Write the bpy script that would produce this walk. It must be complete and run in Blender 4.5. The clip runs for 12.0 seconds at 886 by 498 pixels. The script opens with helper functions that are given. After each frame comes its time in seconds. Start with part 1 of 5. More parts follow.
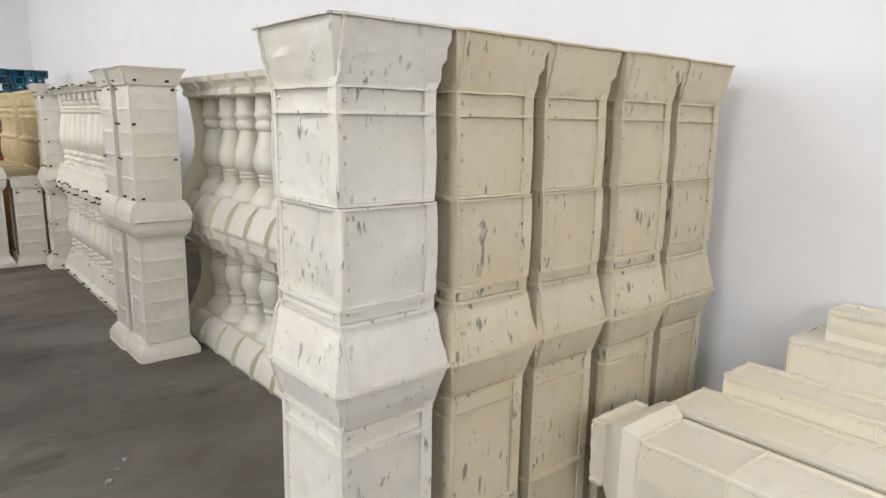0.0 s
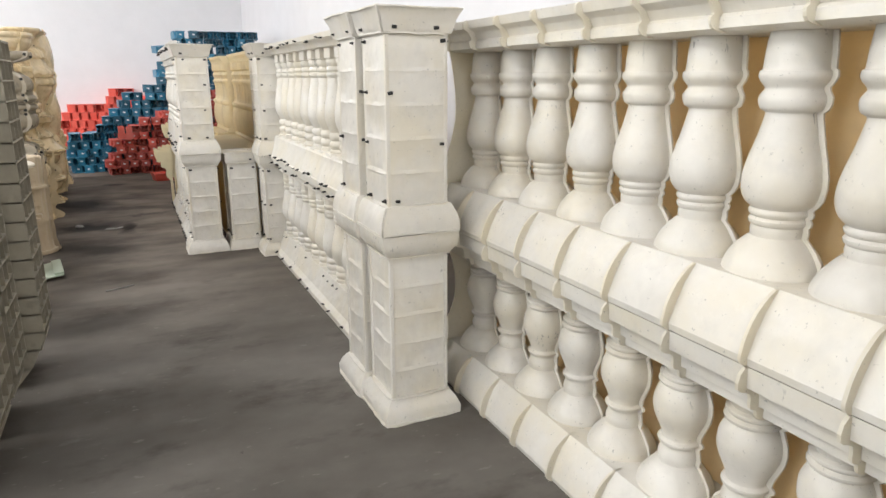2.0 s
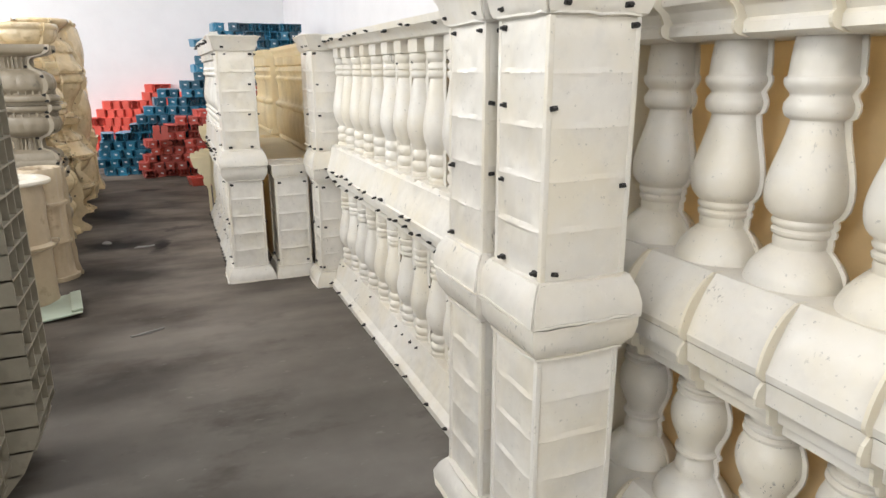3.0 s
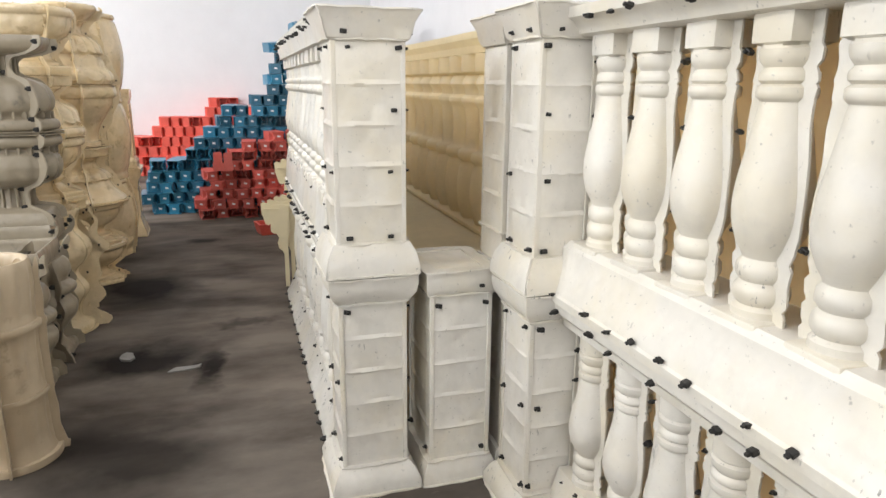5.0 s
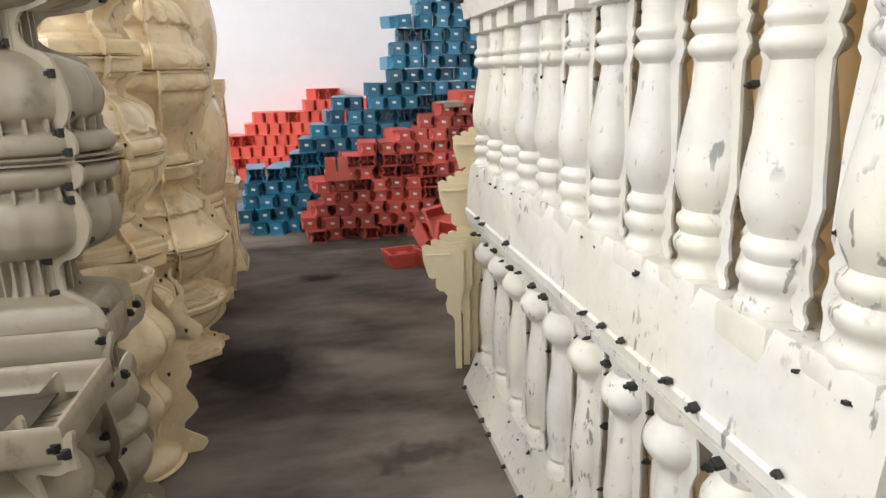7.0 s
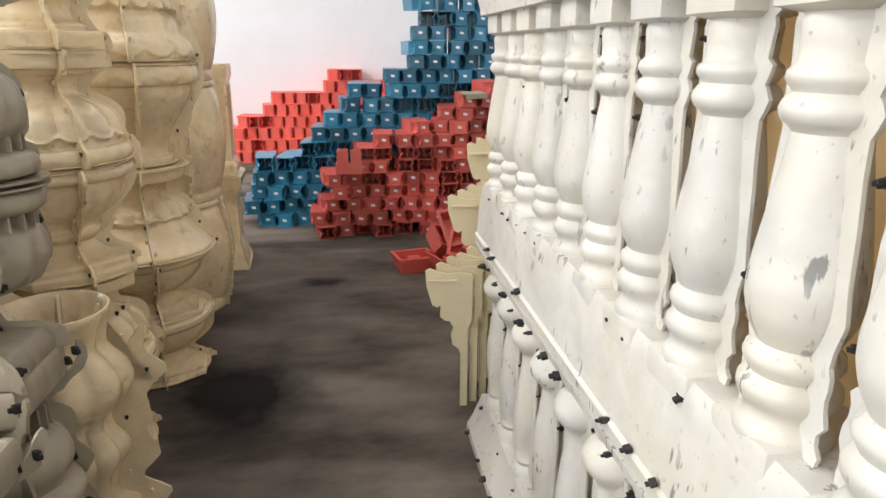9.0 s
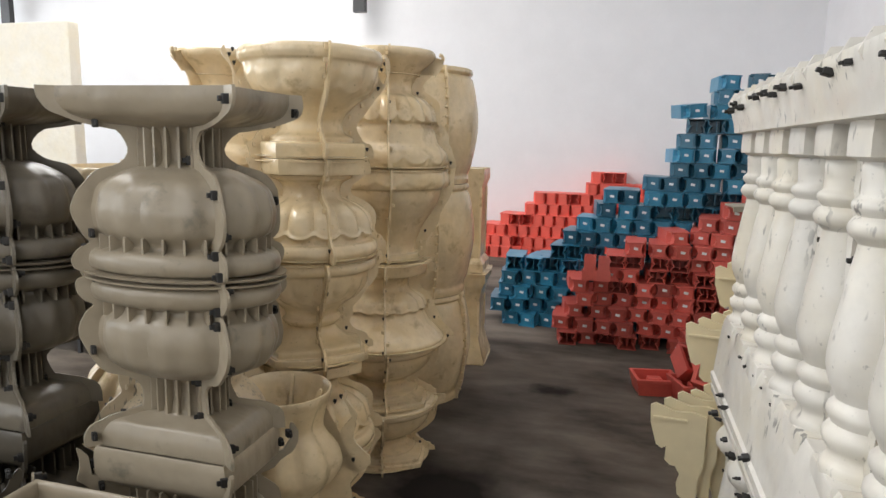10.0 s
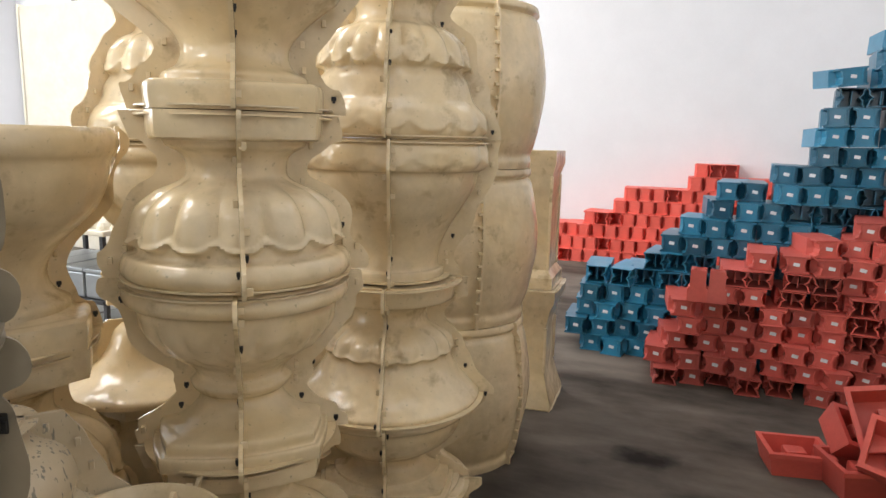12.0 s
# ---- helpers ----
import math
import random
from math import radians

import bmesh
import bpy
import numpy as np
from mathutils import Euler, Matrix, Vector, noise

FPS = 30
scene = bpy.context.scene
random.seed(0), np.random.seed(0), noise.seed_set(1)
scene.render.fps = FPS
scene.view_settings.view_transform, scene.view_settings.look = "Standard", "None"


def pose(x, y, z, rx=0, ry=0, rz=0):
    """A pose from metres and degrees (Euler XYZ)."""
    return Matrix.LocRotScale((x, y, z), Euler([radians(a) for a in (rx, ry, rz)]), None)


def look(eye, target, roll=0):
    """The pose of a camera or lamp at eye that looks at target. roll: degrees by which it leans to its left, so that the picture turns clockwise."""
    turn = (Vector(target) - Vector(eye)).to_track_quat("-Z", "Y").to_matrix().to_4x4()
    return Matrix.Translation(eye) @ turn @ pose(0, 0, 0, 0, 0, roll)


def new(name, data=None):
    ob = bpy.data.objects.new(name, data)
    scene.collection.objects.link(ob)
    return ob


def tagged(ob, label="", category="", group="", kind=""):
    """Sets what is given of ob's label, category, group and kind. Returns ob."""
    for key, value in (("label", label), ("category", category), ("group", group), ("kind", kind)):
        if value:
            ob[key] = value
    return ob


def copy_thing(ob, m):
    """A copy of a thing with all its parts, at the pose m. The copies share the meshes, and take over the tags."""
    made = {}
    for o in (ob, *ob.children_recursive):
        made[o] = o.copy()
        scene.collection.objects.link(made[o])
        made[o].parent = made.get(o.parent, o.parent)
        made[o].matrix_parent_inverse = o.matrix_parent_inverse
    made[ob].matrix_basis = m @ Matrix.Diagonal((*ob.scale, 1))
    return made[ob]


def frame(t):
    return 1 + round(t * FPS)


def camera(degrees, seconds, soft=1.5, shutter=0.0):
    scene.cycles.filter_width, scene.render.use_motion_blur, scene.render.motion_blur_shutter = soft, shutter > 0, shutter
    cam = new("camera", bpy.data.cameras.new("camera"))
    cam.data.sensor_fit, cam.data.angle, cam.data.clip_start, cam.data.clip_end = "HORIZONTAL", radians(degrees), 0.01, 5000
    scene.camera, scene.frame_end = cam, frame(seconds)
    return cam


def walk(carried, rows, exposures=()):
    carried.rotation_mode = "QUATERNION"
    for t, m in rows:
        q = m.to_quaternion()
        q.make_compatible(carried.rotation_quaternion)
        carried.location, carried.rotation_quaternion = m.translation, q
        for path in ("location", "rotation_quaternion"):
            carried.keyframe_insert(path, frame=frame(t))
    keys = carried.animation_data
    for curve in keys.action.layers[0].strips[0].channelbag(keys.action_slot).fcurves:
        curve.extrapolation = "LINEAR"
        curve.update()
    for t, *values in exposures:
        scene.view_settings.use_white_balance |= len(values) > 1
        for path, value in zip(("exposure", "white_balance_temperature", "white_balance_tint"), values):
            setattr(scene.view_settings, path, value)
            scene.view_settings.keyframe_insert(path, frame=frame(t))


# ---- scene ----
cam = camera(67.9, 12.0)
PATH = [
    (0, (-0.001, 0.093, 1.426), (1.259, 1.599, 1.045), 1.0),
    (0.5, (0.109, 0.506, 1.415), (1.189, 2.138, 1.0), 0.7),
    (1, (0.067, 0.904, 1.426), (0.992, 2.619, 0.974), 0.7),
    (1.5, (0.129, 1.221, 1.414), (1.008, 2.953, 0.936), 0.2),
    (2, (0.152, 1.642, 1.441), (0.97, 3.395, 0.934), -0.1),
    (2.5, (0.203, 2.132, 1.447), (0.983, 3.9, 0.929), 0.2),
    (3, (0.202, 2.66, 1.47), (0.931, 4.448, 0.945), -0.1),
    (3.2, (0.209, 2.903, 1.454), (0.922, 4.696, 0.93), -0.1),
    (4.8, (0.204, 5.003, 1.472), (0.817, 6.84, 0.972), 0.6),
    (5, (0.231, 5.264, 1.464), (0.806, 7.117, 0.978), 0.5),
    (5.5, (0.126, 5.862, 1.474), (0.588, 7.75, 1.003), 0.7),
    (6, (-0.008, 6.487, 1.46), (0.38, 8.391, 0.989), 0.9),
    (6.5, (-0.074, 6.957, 1.465), (0.253, 8.872, 0.987), -0.2),
    (6.7, (-0.087, 7.056, 1.432), (0.24, 8.967, 0.944), -0.9),
    (8.3, (-0.031, 7.279, 1.379), (0.394, 9.118, 0.719), -0.1),
    (8.5, (-0.003, 7.313, 1.44), (0.421, 9.154, 0.785), -0.2),
    (9, (0.063, 7.532, 1.504), (0.335, 9.425, 0.919), 0.3),
    (9.5, (0.26, 7.513, 1.529), (-0.084, 9.431, 1.082), -0.0),
    (10, (0.194, 7.645, 1.557), (-0.312, 9.554, 1.241), 1.3),
    (10.5, (0.088, 8.007, 1.567), (-0.435, 9.921, 1.31), 1.4),
    (11, (0.035, 8.523, 1.566), (-0.547, 10.422, 1.332), 0.8),
    (11.5, (0.07, 8.743, 1.453), (-0.632, 10.6, 1.21), 0.8),
    (12, (0.066, 8.745, 1.447), (-0.687, 10.568, 1.114), 1.3),
]
EXPOSURES = [(0, -0.38), (0.6, -0.2), (1.1, -0.2), (2.0, -0.06), (3.0, 0.02), (4.0, 0.0), (9.0, 0.06), (9.5, 0.04), (10.0, -0.36), (10.5, -0.42), (11.0, -0.42), (11.5, -0.1), (12, -0.07)]
walk(cam, [(t, look(eye, target, roll)) for t, eye, target, roll in PATH], EXPOSURES)

# ---- world, lights ----
world = bpy.data.worlds.new("sky")
scene.world = world
world.use_nodes = True
wn = world.node_tree
sky = wn.nodes.new("ShaderNodeTexSky")
sky.sky_type, sky.sun_disc = "NISHITA", False
sky.sun_elevation, sky.sun_rotation = radians(50), radians(250)
wn.links.new(sky.outputs[0], wn.nodes["Background"].inputs[0])
wn.nodes["Background"].inputs[1].default_value = 0.12

# the hall: the side wall, the far wall, the ceiling
XW, YF, XL, YB, HC = 2.6, 17.3, -12.0, -6.0, 5.6
# unseen roof openings; the x = -0.3 row is added as fill over the aisle
ROOF_OPENINGS = [(x, y) for x in (-5.2, -0.3) for y in (0.2, 5.0, 9.8, 14.6)]   # centre x, y
SKY_W, SKY_D = 3.2, 2.0
WINDOWS = [(-1.0), (4.5), (10.0), (15.0)]   # centre y in the left wall
WIN_W, WIN_Z0, WIN_Z1 = 3.0, 1.3, 4.2
SOUTH = [-6.5, -0.8]   # centre x of unseen openings added in the near end wall for fill
SOUTH_Z0, SOUTH_Z1 = 2.2, 4.6


def area_lamp(name, m, w, d, power, colour):
    data = bpy.data.lights.new(name, "AREA")
    data.shape, data.size, data.size_y, data.energy, data.color = "RECTANGLE", w, d, power, colour
    ob = new(name, data)
    ob.matrix_world = m
    return ob


# lamps in the added roof openings, weaker over the aisle
for x, y in ROOF_OPENINGS:
    area_lamp("skylight_lamp", pose(x, y, HC + 0.03), SKY_W - 0.1, SKY_D - 0.1, 300 if x < -3 else 46, (1.0, 0.985, 0.955))
for y in WINDOWS:
    area_lamp("window_lamp", pose(XL - 0.05, y, (WIN_Z0 + WIN_Z1) / 2, 0, -90, 0), WIN_Z1 - WIN_Z0 - 0.1, WIN_W - 0.1, 220, (0.92, 0.965, 1.0))


# added fill from the unseen near end, for faces turned that way
for x in SOUTH:
    area_lamp("window_lamp", pose(x, YB - 0.05, (SOUTH_Z0 + SOUTH_Z1) / 2, 90, 0, 0), WIN_W - 0.1, SOUTH_Z1 - SOUTH_Z0 - 0.1, 230, (1.0, 0.99, 0.97))


# ---- materials ----
def material(name, base, rough=0.4, metal=0.0, var=0.06, stain=0.0, stain_col=(0.2, 0.19, 0.17), grain=30.0, bump=0.15, wave=0.0, coat=0.0,
             per_object=0.0, trans=0.0, smear=None, dashes=0.0, tint=0.0, dash_scale=105.0):
    """Principled paint with fine grain, broad uneven tone, optional dirty marks and a soft waviness of the sheet."""
    m = bpy.data.materials.new(name)
    m.use_nodes = True
    t = m.node_tree
    b = t.nodes["Principled BSDF"]
    b.inputs["Roughness"].default_value, b.inputs["Metallic"].default_value = rough, metal
    b.inputs["Coat Weight"].default_value = coat
    N = lambda kind: t.nodes.new(kind)
    link = t.links.new
    co = N("ShaderNodeTexCoord")
    info = N("ShaderNodeObjectInfo")
    shift = N("ShaderNodeVectorMath"); shift.operation = "MULTIPLY_ADD"
    mul = N("ShaderNodeVectorMath"); mul.operation = "SCALE"; mul.inputs["Scale"].default_value = 7.0
    comb = N("ShaderNodeCombineXYZ")
    for i in range(3):
        link(info.outputs["Random"], comb.inputs[i])
    link(comb.outputs[0], mul.inputs[0])
    shift.inputs[1].default_value = (1, 1, 1)
    link(co.outputs["Object"], shift.inputs[0]); link(mul.outputs[0], shift.inputs[2])
    src = shift.outputs[0]

    def tex(scale, detail=4.0, r=0.6, stretch=None):
        n = N("ShaderNodeTexNoise")
        n.inputs["Scale"].default_value, n.inputs["Detail"].default_value, n.inputs["Roughness"].default_value = scale, detail, r
        if stretch:
            mp = N("ShaderNodeMapping"); mp.inputs["Scale"].default_value = stretch
            link(src, mp.inputs[0]); link(mp.outputs[0], n.inputs["Vector"])
        else:
            link(src, n.inputs["Vector"])
        return n.outputs["Fac"]

    def ramp(fac, lo, hi, c0=(0, 0, 0), c1=(1, 1, 1)):
        r = N("ShaderNodeValToRGB")
        r.color_ramp.elements[0].position, r.color_ramp.elements[1].position = lo, hi
        r.color_ramp.elements[0].color, r.color_ramp.elements[1].color = (*c0, 1), (*c1, 1)
        link(fac, r.inputs[0])
        return r.outputs[0]

    def mix(fac, a, c, mode="MIX"):
        x = N("ShaderNodeMix"); x.data_type, x.blend_type = "RGBA", mode
        if isinstance(fac, float): x.inputs["Factor"].default_value = fac
        else: link(fac, x.inputs["Factor"])
        for v, s in ((a, x.inputs["A"]), (c, x.inputs["B"])):
            if isinstance(v, tuple): s.default_value = (*v, 1)
            else: link(v, s)
        return x.outputs["Result"]
    dark = tuple(c * (1 - 2.2 * var) for c in base)
    light = tuple(min(1, c * (1 + var)) for c in base)
    col = ramp(tex(2.6), 0.3, 0.7, dark, light)
    col = mix(0.5, col, ramp(tex(grain * 0.7, 6), 0.3, 0.75, tuple(c * (1 - var) for c in base), light))
    if tint:   # plastic that has yellowed unevenly
        col = mix(ramp(tex(3.4, 4, 0.6), 0.42, 0.68, (0, 0, 0), (tint,) * 3), col, (base[0] * 0.99, base[1] * 0.925, base[2] * 0.76))
        col = mix(ramp(tex(17, 4, 0.62), 0.56, 0.72, (0, 0, 0), (0.5 * tint,) * 3), col, tuple(c * 0.80 for c in base))
        col = mix(ramp(tex(70, 3, 0.6), 0.66, 0.73, (0, 0, 0), (0.55, 0.55, 0.55)), col, tuple(c * 0.38 for c in base))   # fine specks
        col = mix(ramp(tex(26, 5, 0.7), 0.57, 0.68, (0, 0, 0), (0.30 * tint,) * 3), col, tuple(min(1.0, c * 1.18) for c in base))
    if per_object:
        v = N("ShaderNodeMapRange"); v.inputs["To Min"].default_value, v.inputs["To Max"].default_value = 1 - per_object, 1 + per_object * 0.4
        link(info.outputs["Random"], v.inputs["Value"])
        hsv = N("ShaderNodeHueSaturation"); link(v.outputs[0], hsv.inputs["Value"]); link(col, hsv.inputs["Color"])
        col = hsv.outputs[0]
    if stain:
        spots = ramp(tex(9, 5, 0.62), 0.62 - 0.06 * stain, 0.72, (0, 0, 0), (0.75, 0.75, 0.75))
        col = mix(spots, col, stain_col)
        col = mix(ramp(tex(1.4, 3), 0.48, 0.8, (0, 0, 0), (0.28 * stain,) * 3), col, tuple(c * 0.62 for c in base))
    if smear:
        marks = ramp(tex(30, 3, 0.55, smear), 0.61, 0.65, (0, 0, 0), (0.85, 0.85, 0.85))
        gate = ramp(tex(4.0, 2), 0.54, 0.62)
        f = N("ShaderNodeMath"); f.operation = "MULTIPLY"
        link(marks, f.inputs[0]); link(gate, f.inputs[1])
        col = mix(f.outputs[0], col, (0.20, 0.20, 0.19))
    if dashes:   # short upright scrapes, in clusters
        marks = ramp(tex(dash_scale, 2, 0.5, (1.0, 1.0, 0.24)), 0.60, 0.64, (0, 0, 0), (0.8, 0.8, 0.8))
        gate = ramp(tex(6.5, 3), dashes, dashes + 0.07)
        f = N("ShaderNodeMath"); f.operation = "MULTIPLY"
        link(marks, f.inputs[0]); link(gate, f.inputs[1])
        col = mix(f.outputs[0], col, (0.17, 0.165, 0.15))
        col = mix(ramp(tex(7, 4, 0.6, (1, 1, 0.5)), 0.55, 0.75, (0, 0, 0), (0.35, 0.35, 0.35)), col, tuple(c * 0.72 for c in base))
    link(col, b.inputs["Base Color"])
    rr = N("ShaderNodeMapRange")
    rr.inputs["To Min"].default_value, rr.inputs["To Max"].default_value = max(0.05, rough - 0.1), min(1, rough + 0.13)
    link(tex(5, 5), rr.inputs["Value"]); link(rr.outputs[0], b.inputs["Roughness"])
    bp = N("ShaderNodeBump"); bp.inputs["Strength"].default_value, bp.inputs["Distance"].default_value = bump, 0.004
    link(tex(grain, 6), bp.inputs["Height"])
    out = bp.outputs[0]
    if wave:
        b2 = N("ShaderNodeBump"); b2.inputs["Strength"].default_value, b2.inputs["Distance"].default_value = wave, 0.03
        link(tex(6.5, 2.5, 0.5), b2.inputs["Height"]); link(out, b2.inputs["Normal"])
        out = b2.outputs[0]
    link(out, b.inputs["Normal"])
    if trans:
        tr = N("ShaderNodeBsdfTranslucent"); link(col, tr.inputs[0])
        ms = N("ShaderNodeMixShader"); ms.inputs[0].default_value = trans
        link(b.outputs[0], ms.inputs[1]); link(tr.outputs[0], ms.inputs[2])
        link(ms.outputs[0], t.nodes["Material Output"].inputs["Surface"])
    return m


WHITE = material("white_abs_plastic", (0.745, 0.712, 0.648), 0.34, var=0.05, wave=0.6, bump=0.06, per_object=0.05, trans=0.10, dashes=0.63, tint=0.55)
CREAM = material("cream_abs_plastic", (0.75, 0.70, 0.595), 0.38, tint=0.5, var=0.06, wave=0.45, bump=0.06, per_object=0.06)
MARKED = material("scuffed_cream_plastic", (0.74, 0.665, 0.51), 0.40, var=0.06, wave=0.5, bump=0.08, per_object=0.05, trans=0.25, dashes=0.53, tint=0.6, dash_scale=58.0)
SCUFF = material("scuffed_white_plastic", (0.735, 0.712, 0.662), 0.36, var=0.07, wave=0.7, bump=0.08, per_object=0.05, smear=(1.5, 1.5, 0.5), trans=0.10, dashes=0.565, tint=0.5, dash_scale=62.0)
TAN = material("yellowed_plastic", (0.92, 0.75, 0.47), 0.42, var=0.08, wave=0.35, bump=0.06, per_object=0.05, trans=0.45)
BEIGE = material("beige_moulded_plastic", (0.77, 0.63, 0.415), 0.17, tint=0.6, var=0.16, wave=0.75, bump=0.16, per_object=0.07, stain=0.6, stain_col=(0.36, 0.26, 0.14))
YELLOWED = material("yellowed_cream_plastic", (0.93, 0.84, 0.62), 0.4, var=0.06, wave=0.45, bump=0.06, per_object=0.05, trans=0.58)
COLUMNC = material("dull_beige_plastic", (0.53, 0.43, 0.30), 0.3, var=0.09, wave=0.5, bump=0.08, per_object=0.06, stain=0.4, stain_col=(0.27, 0.2, 0.12))
RIM_BROWN = material("brown_dirt", (0.055, 0.043, 0.03), 0.9, var=0.3, bump=0.4, grain=60)
SPECK = material("chipped_beige_plastic", (0.60, 0.50, 0.35), 0.3, var=0.1, wave=0.5, bump=0.1, smear=(2.4, 2.4, 1.1), dashes=0.42)
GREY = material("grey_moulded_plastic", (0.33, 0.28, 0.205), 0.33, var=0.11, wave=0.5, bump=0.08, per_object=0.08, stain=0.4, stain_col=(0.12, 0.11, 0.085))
# darker copies of GREY: the back columns' shade is put into the colour
GREY_SHADE_LOW = material("dark_olive_plastic", (0.075, 0.064, 0.047), 0.4, var=0.15, wave=0.5, bump=0.1, per_object=0.1, stain=0.3, stain_col=(0.04, 0.035, 0.03))
GREY_SHADE = material("dim_olive_plastic", (0.15, 0.13, 0.098), 0.36, var=0.13, wave=0.5, bump=0.1, per_object=0.1, stain=0.4, stain_col=(0.07, 0.06, 0.05))
BLUE = material("blue_plastic", (0.023, 0.180, 0.300), 0.32, var=0.18, grain=60, bump=0.1, per_object=0.5)
RED = material("red_plastic", (0.60, 0.115, 0.09), 0.40, var=0.14, grain=60, bump=0.1, per_object=0.36)
ORANGE = material("orange_red_plastic", (0.80, 0.12, 0.085), 0.42, var=0.1, grain=60, bump=0.1)
TRAYC = material("dull_red_plastic", (0.62, 0.105, 0.08), 0.35, var=0.12, grain=60, bump=0.1, per_object=0.2)
STICKER = material("white_sticker", (0.66, 0.68, 0.70), 0.5, var=0.06, bump=0.02)
BLACK = material("black_clip_plastic", (0.012, 0.011, 0.010), 0.5, var=0.2, bump=0.1)
DARK = material("dark_painted_metal", (0.04, 0.04, 0.042), 0.5, var=0.2, bump=0.1)
STEEL = material("grey_steel", (0.35, 0.37, 0.38), 0.4, metal=0.7, var=0.1, bump=0.05)
WALLP = material("white_wall_paint", (0.735, 0.73, 0.745), 0.75, var=0.03, grain=120, bump=0.06, stain=0.0)
CEIL = material("white_ceiling_paint", (0.78, 0.78, 0.78), 0.8, var=0.03, grain=60, bump=0.05)
PAPER = material("white_paper", (0.24, 0.23, 0.215), 0.8, var=0.08, bump=0.1)
STRIPC = material("yellowish_cream_plastic", (0.80, 0.70, 0.47), 0.4, var=0.06, wave=0.3, bump=0.05, per_object=0.06, trans=0.15)
RIBC = material("cream_rib_plastic", (0.79, 0.745, 0.635), 0.4, var=0.05, wave=0.3, bump=0.05, per_object=0.05, trans=0.3, tint=0.4)
# stained tan, darkened so the cells of the ribbed moulds read as shaded gaps
CELL_SHADE = material("dirty_tan_plastic", (0.135, 0.112, 0.078), 0.7, var=0.25, bump=0.3, grain=50, stain=0.5, stain_col=(0.05, 0.04, 0.03))
# cream with the ribbed moulds' shade in its colour; also the bent sheet's grey
DIMCREAM = material("dusty_cream_plastic", (0.34, 0.305, 0.235), 0.5, var=0.12, wave=0.3, bump=0.1, per_object=0.08, stain=0.5, stain_col=(0.22, 0.2, 0.16))
PALE = material("pale_green_plastic", (0.46, 0.53, 0.43), 0.35, var=0.05, wave=0.3, bump=0.05)


def floor_material(stains):
    """Trowelled concrete: brown-grey clouds across the aisle, scuffs, dust, a few oily stains and broad darker areas
    (x, y, half sizes).
    """
    m = bpy.data.materials.new("dark_concrete")
    m.use_nodes = True
    t = m.node_tree
    b = t.nodes["Principled BSDF"]
    N, link = t.nodes.new, t.links.new
    co = N("ShaderNodeTexCoord").outputs["Object"]

    def noise_of(scale, detail, rough, stretch=(1, 1, 1)):
        mp = N("ShaderNodeMapping"); mp.inputs["Scale"].default_value = stretch
        n = N("ShaderNodeTexNoise")
        n.inputs["Scale"].default_value, n.inputs["Detail"].default_value, n.inputs["Roughness"].default_value = scale, detail, rough
        link(co, mp.inputs[0]); link(mp.outputs[0], n.inputs["Vector"])
        return n

    def ramp(fac, lo, hi, c0, c1):
        r = N("ShaderNodeValToRGB")
        r.color_ramp.elements[0].position, r.color_ramp.elements[1].position = lo, hi
        r.color_ramp.elements[0].color, r.color_ramp.elements[1].color = (*c0, 1), (*c1, 1)
        link(fac, r.inputs[0])
        return r.outputs[0]

    def mix(fac, a, c, mode="MIX"):
        x = N("ShaderNodeMix"); x.data_type, x.blend_type = "RGBA", mode
        if isinstance(fac, float): x.inputs["Factor"].default_value = fac
        else: link(fac, x.inputs["Factor"])
        for v, s in ((a, x.inputs["A"]), (c, x.inputs["B"])):
            if isinstance(v, tuple): s.default_value = (*v, 1)
            else: link(v, s)
        return x.outputs["Result"]
    col = ramp(noise_of(1.0, 4, 0.55, (0.8, 1.2, 1)).outputs["Fac"], 0.34, 0.68, (0.098, 0.086, 0.074), (0.200, 0.184, 0.165))
    col = mix(0.25, col, ramp(noise_of(7, 6, 0.65).outputs["Fac"], 0.3, 0.7, (0.07, 0.062, 0.053), (0.14, 0.13, 0.115)))
    col = mix(ramp(noise_of(2.2, 6, 0.7, (0.8, 1.6, 1)).outputs["Fac"], 0.63, 0.72, (0, 0, 0), (0.45, 0.45, 0.45)), col, (0.21, 0.20, 0.185))
    col = mix(ramp(noise_of(16, 4, 0.6).outputs["Fac"], 0.70, 0.75, (0, 0, 0), (0.5, 0.5, 0.5)), col, (0.035, 0.03, 0.026))
    col = mix(ramp(noise_of(1.7, 5, 0.62, (0.9, 1.5, 1)).outputs["Fac"], 0.54, 0.66, (0, 0, 0), (0.45, 0.45, 0.45)), col, (0.034, 0.027, 0.021))
    col = mix(ramp(noise_of(30, 3, 0.5, (0.5, 1.0, 1)).outputs["Fac"], 0.66, 0.72, (0, 0, 0), (0.5, 0.5, 0.5)), col, (0.22, 0.205, 0.185))
    sep = N("ShaderNodeSeparateXYZ"); link(co, sep.inputs[0])
    along = N("ShaderNodeMapRange"); along.inputs["From Min"].default_value, along.inputs["From Max"].default_value = 5.0, 8.5
    along.inputs["To Min"].default_value, along.inputs["To Max"].default_value = 0.0, 1.0
    link(sep.outputs["Y"], along.inputs["Value"])
    dirt = ramp(noise_of(1.6, 6, 0.58, (0.75, 1.5, 1)).outputs["Fac"], 0.36, 0.64, (0.045, 0.034, 0.026), (0.195, 0.162, 0.134))
    grime = N("ShaderNodeMath"); grime.operation = "MULTIPLY"; grime.inputs[1].default_value = 0.8
    link(along.outputs[0], grime.inputs[0])
    col = mix(grime.outputs[0], col, dirt)
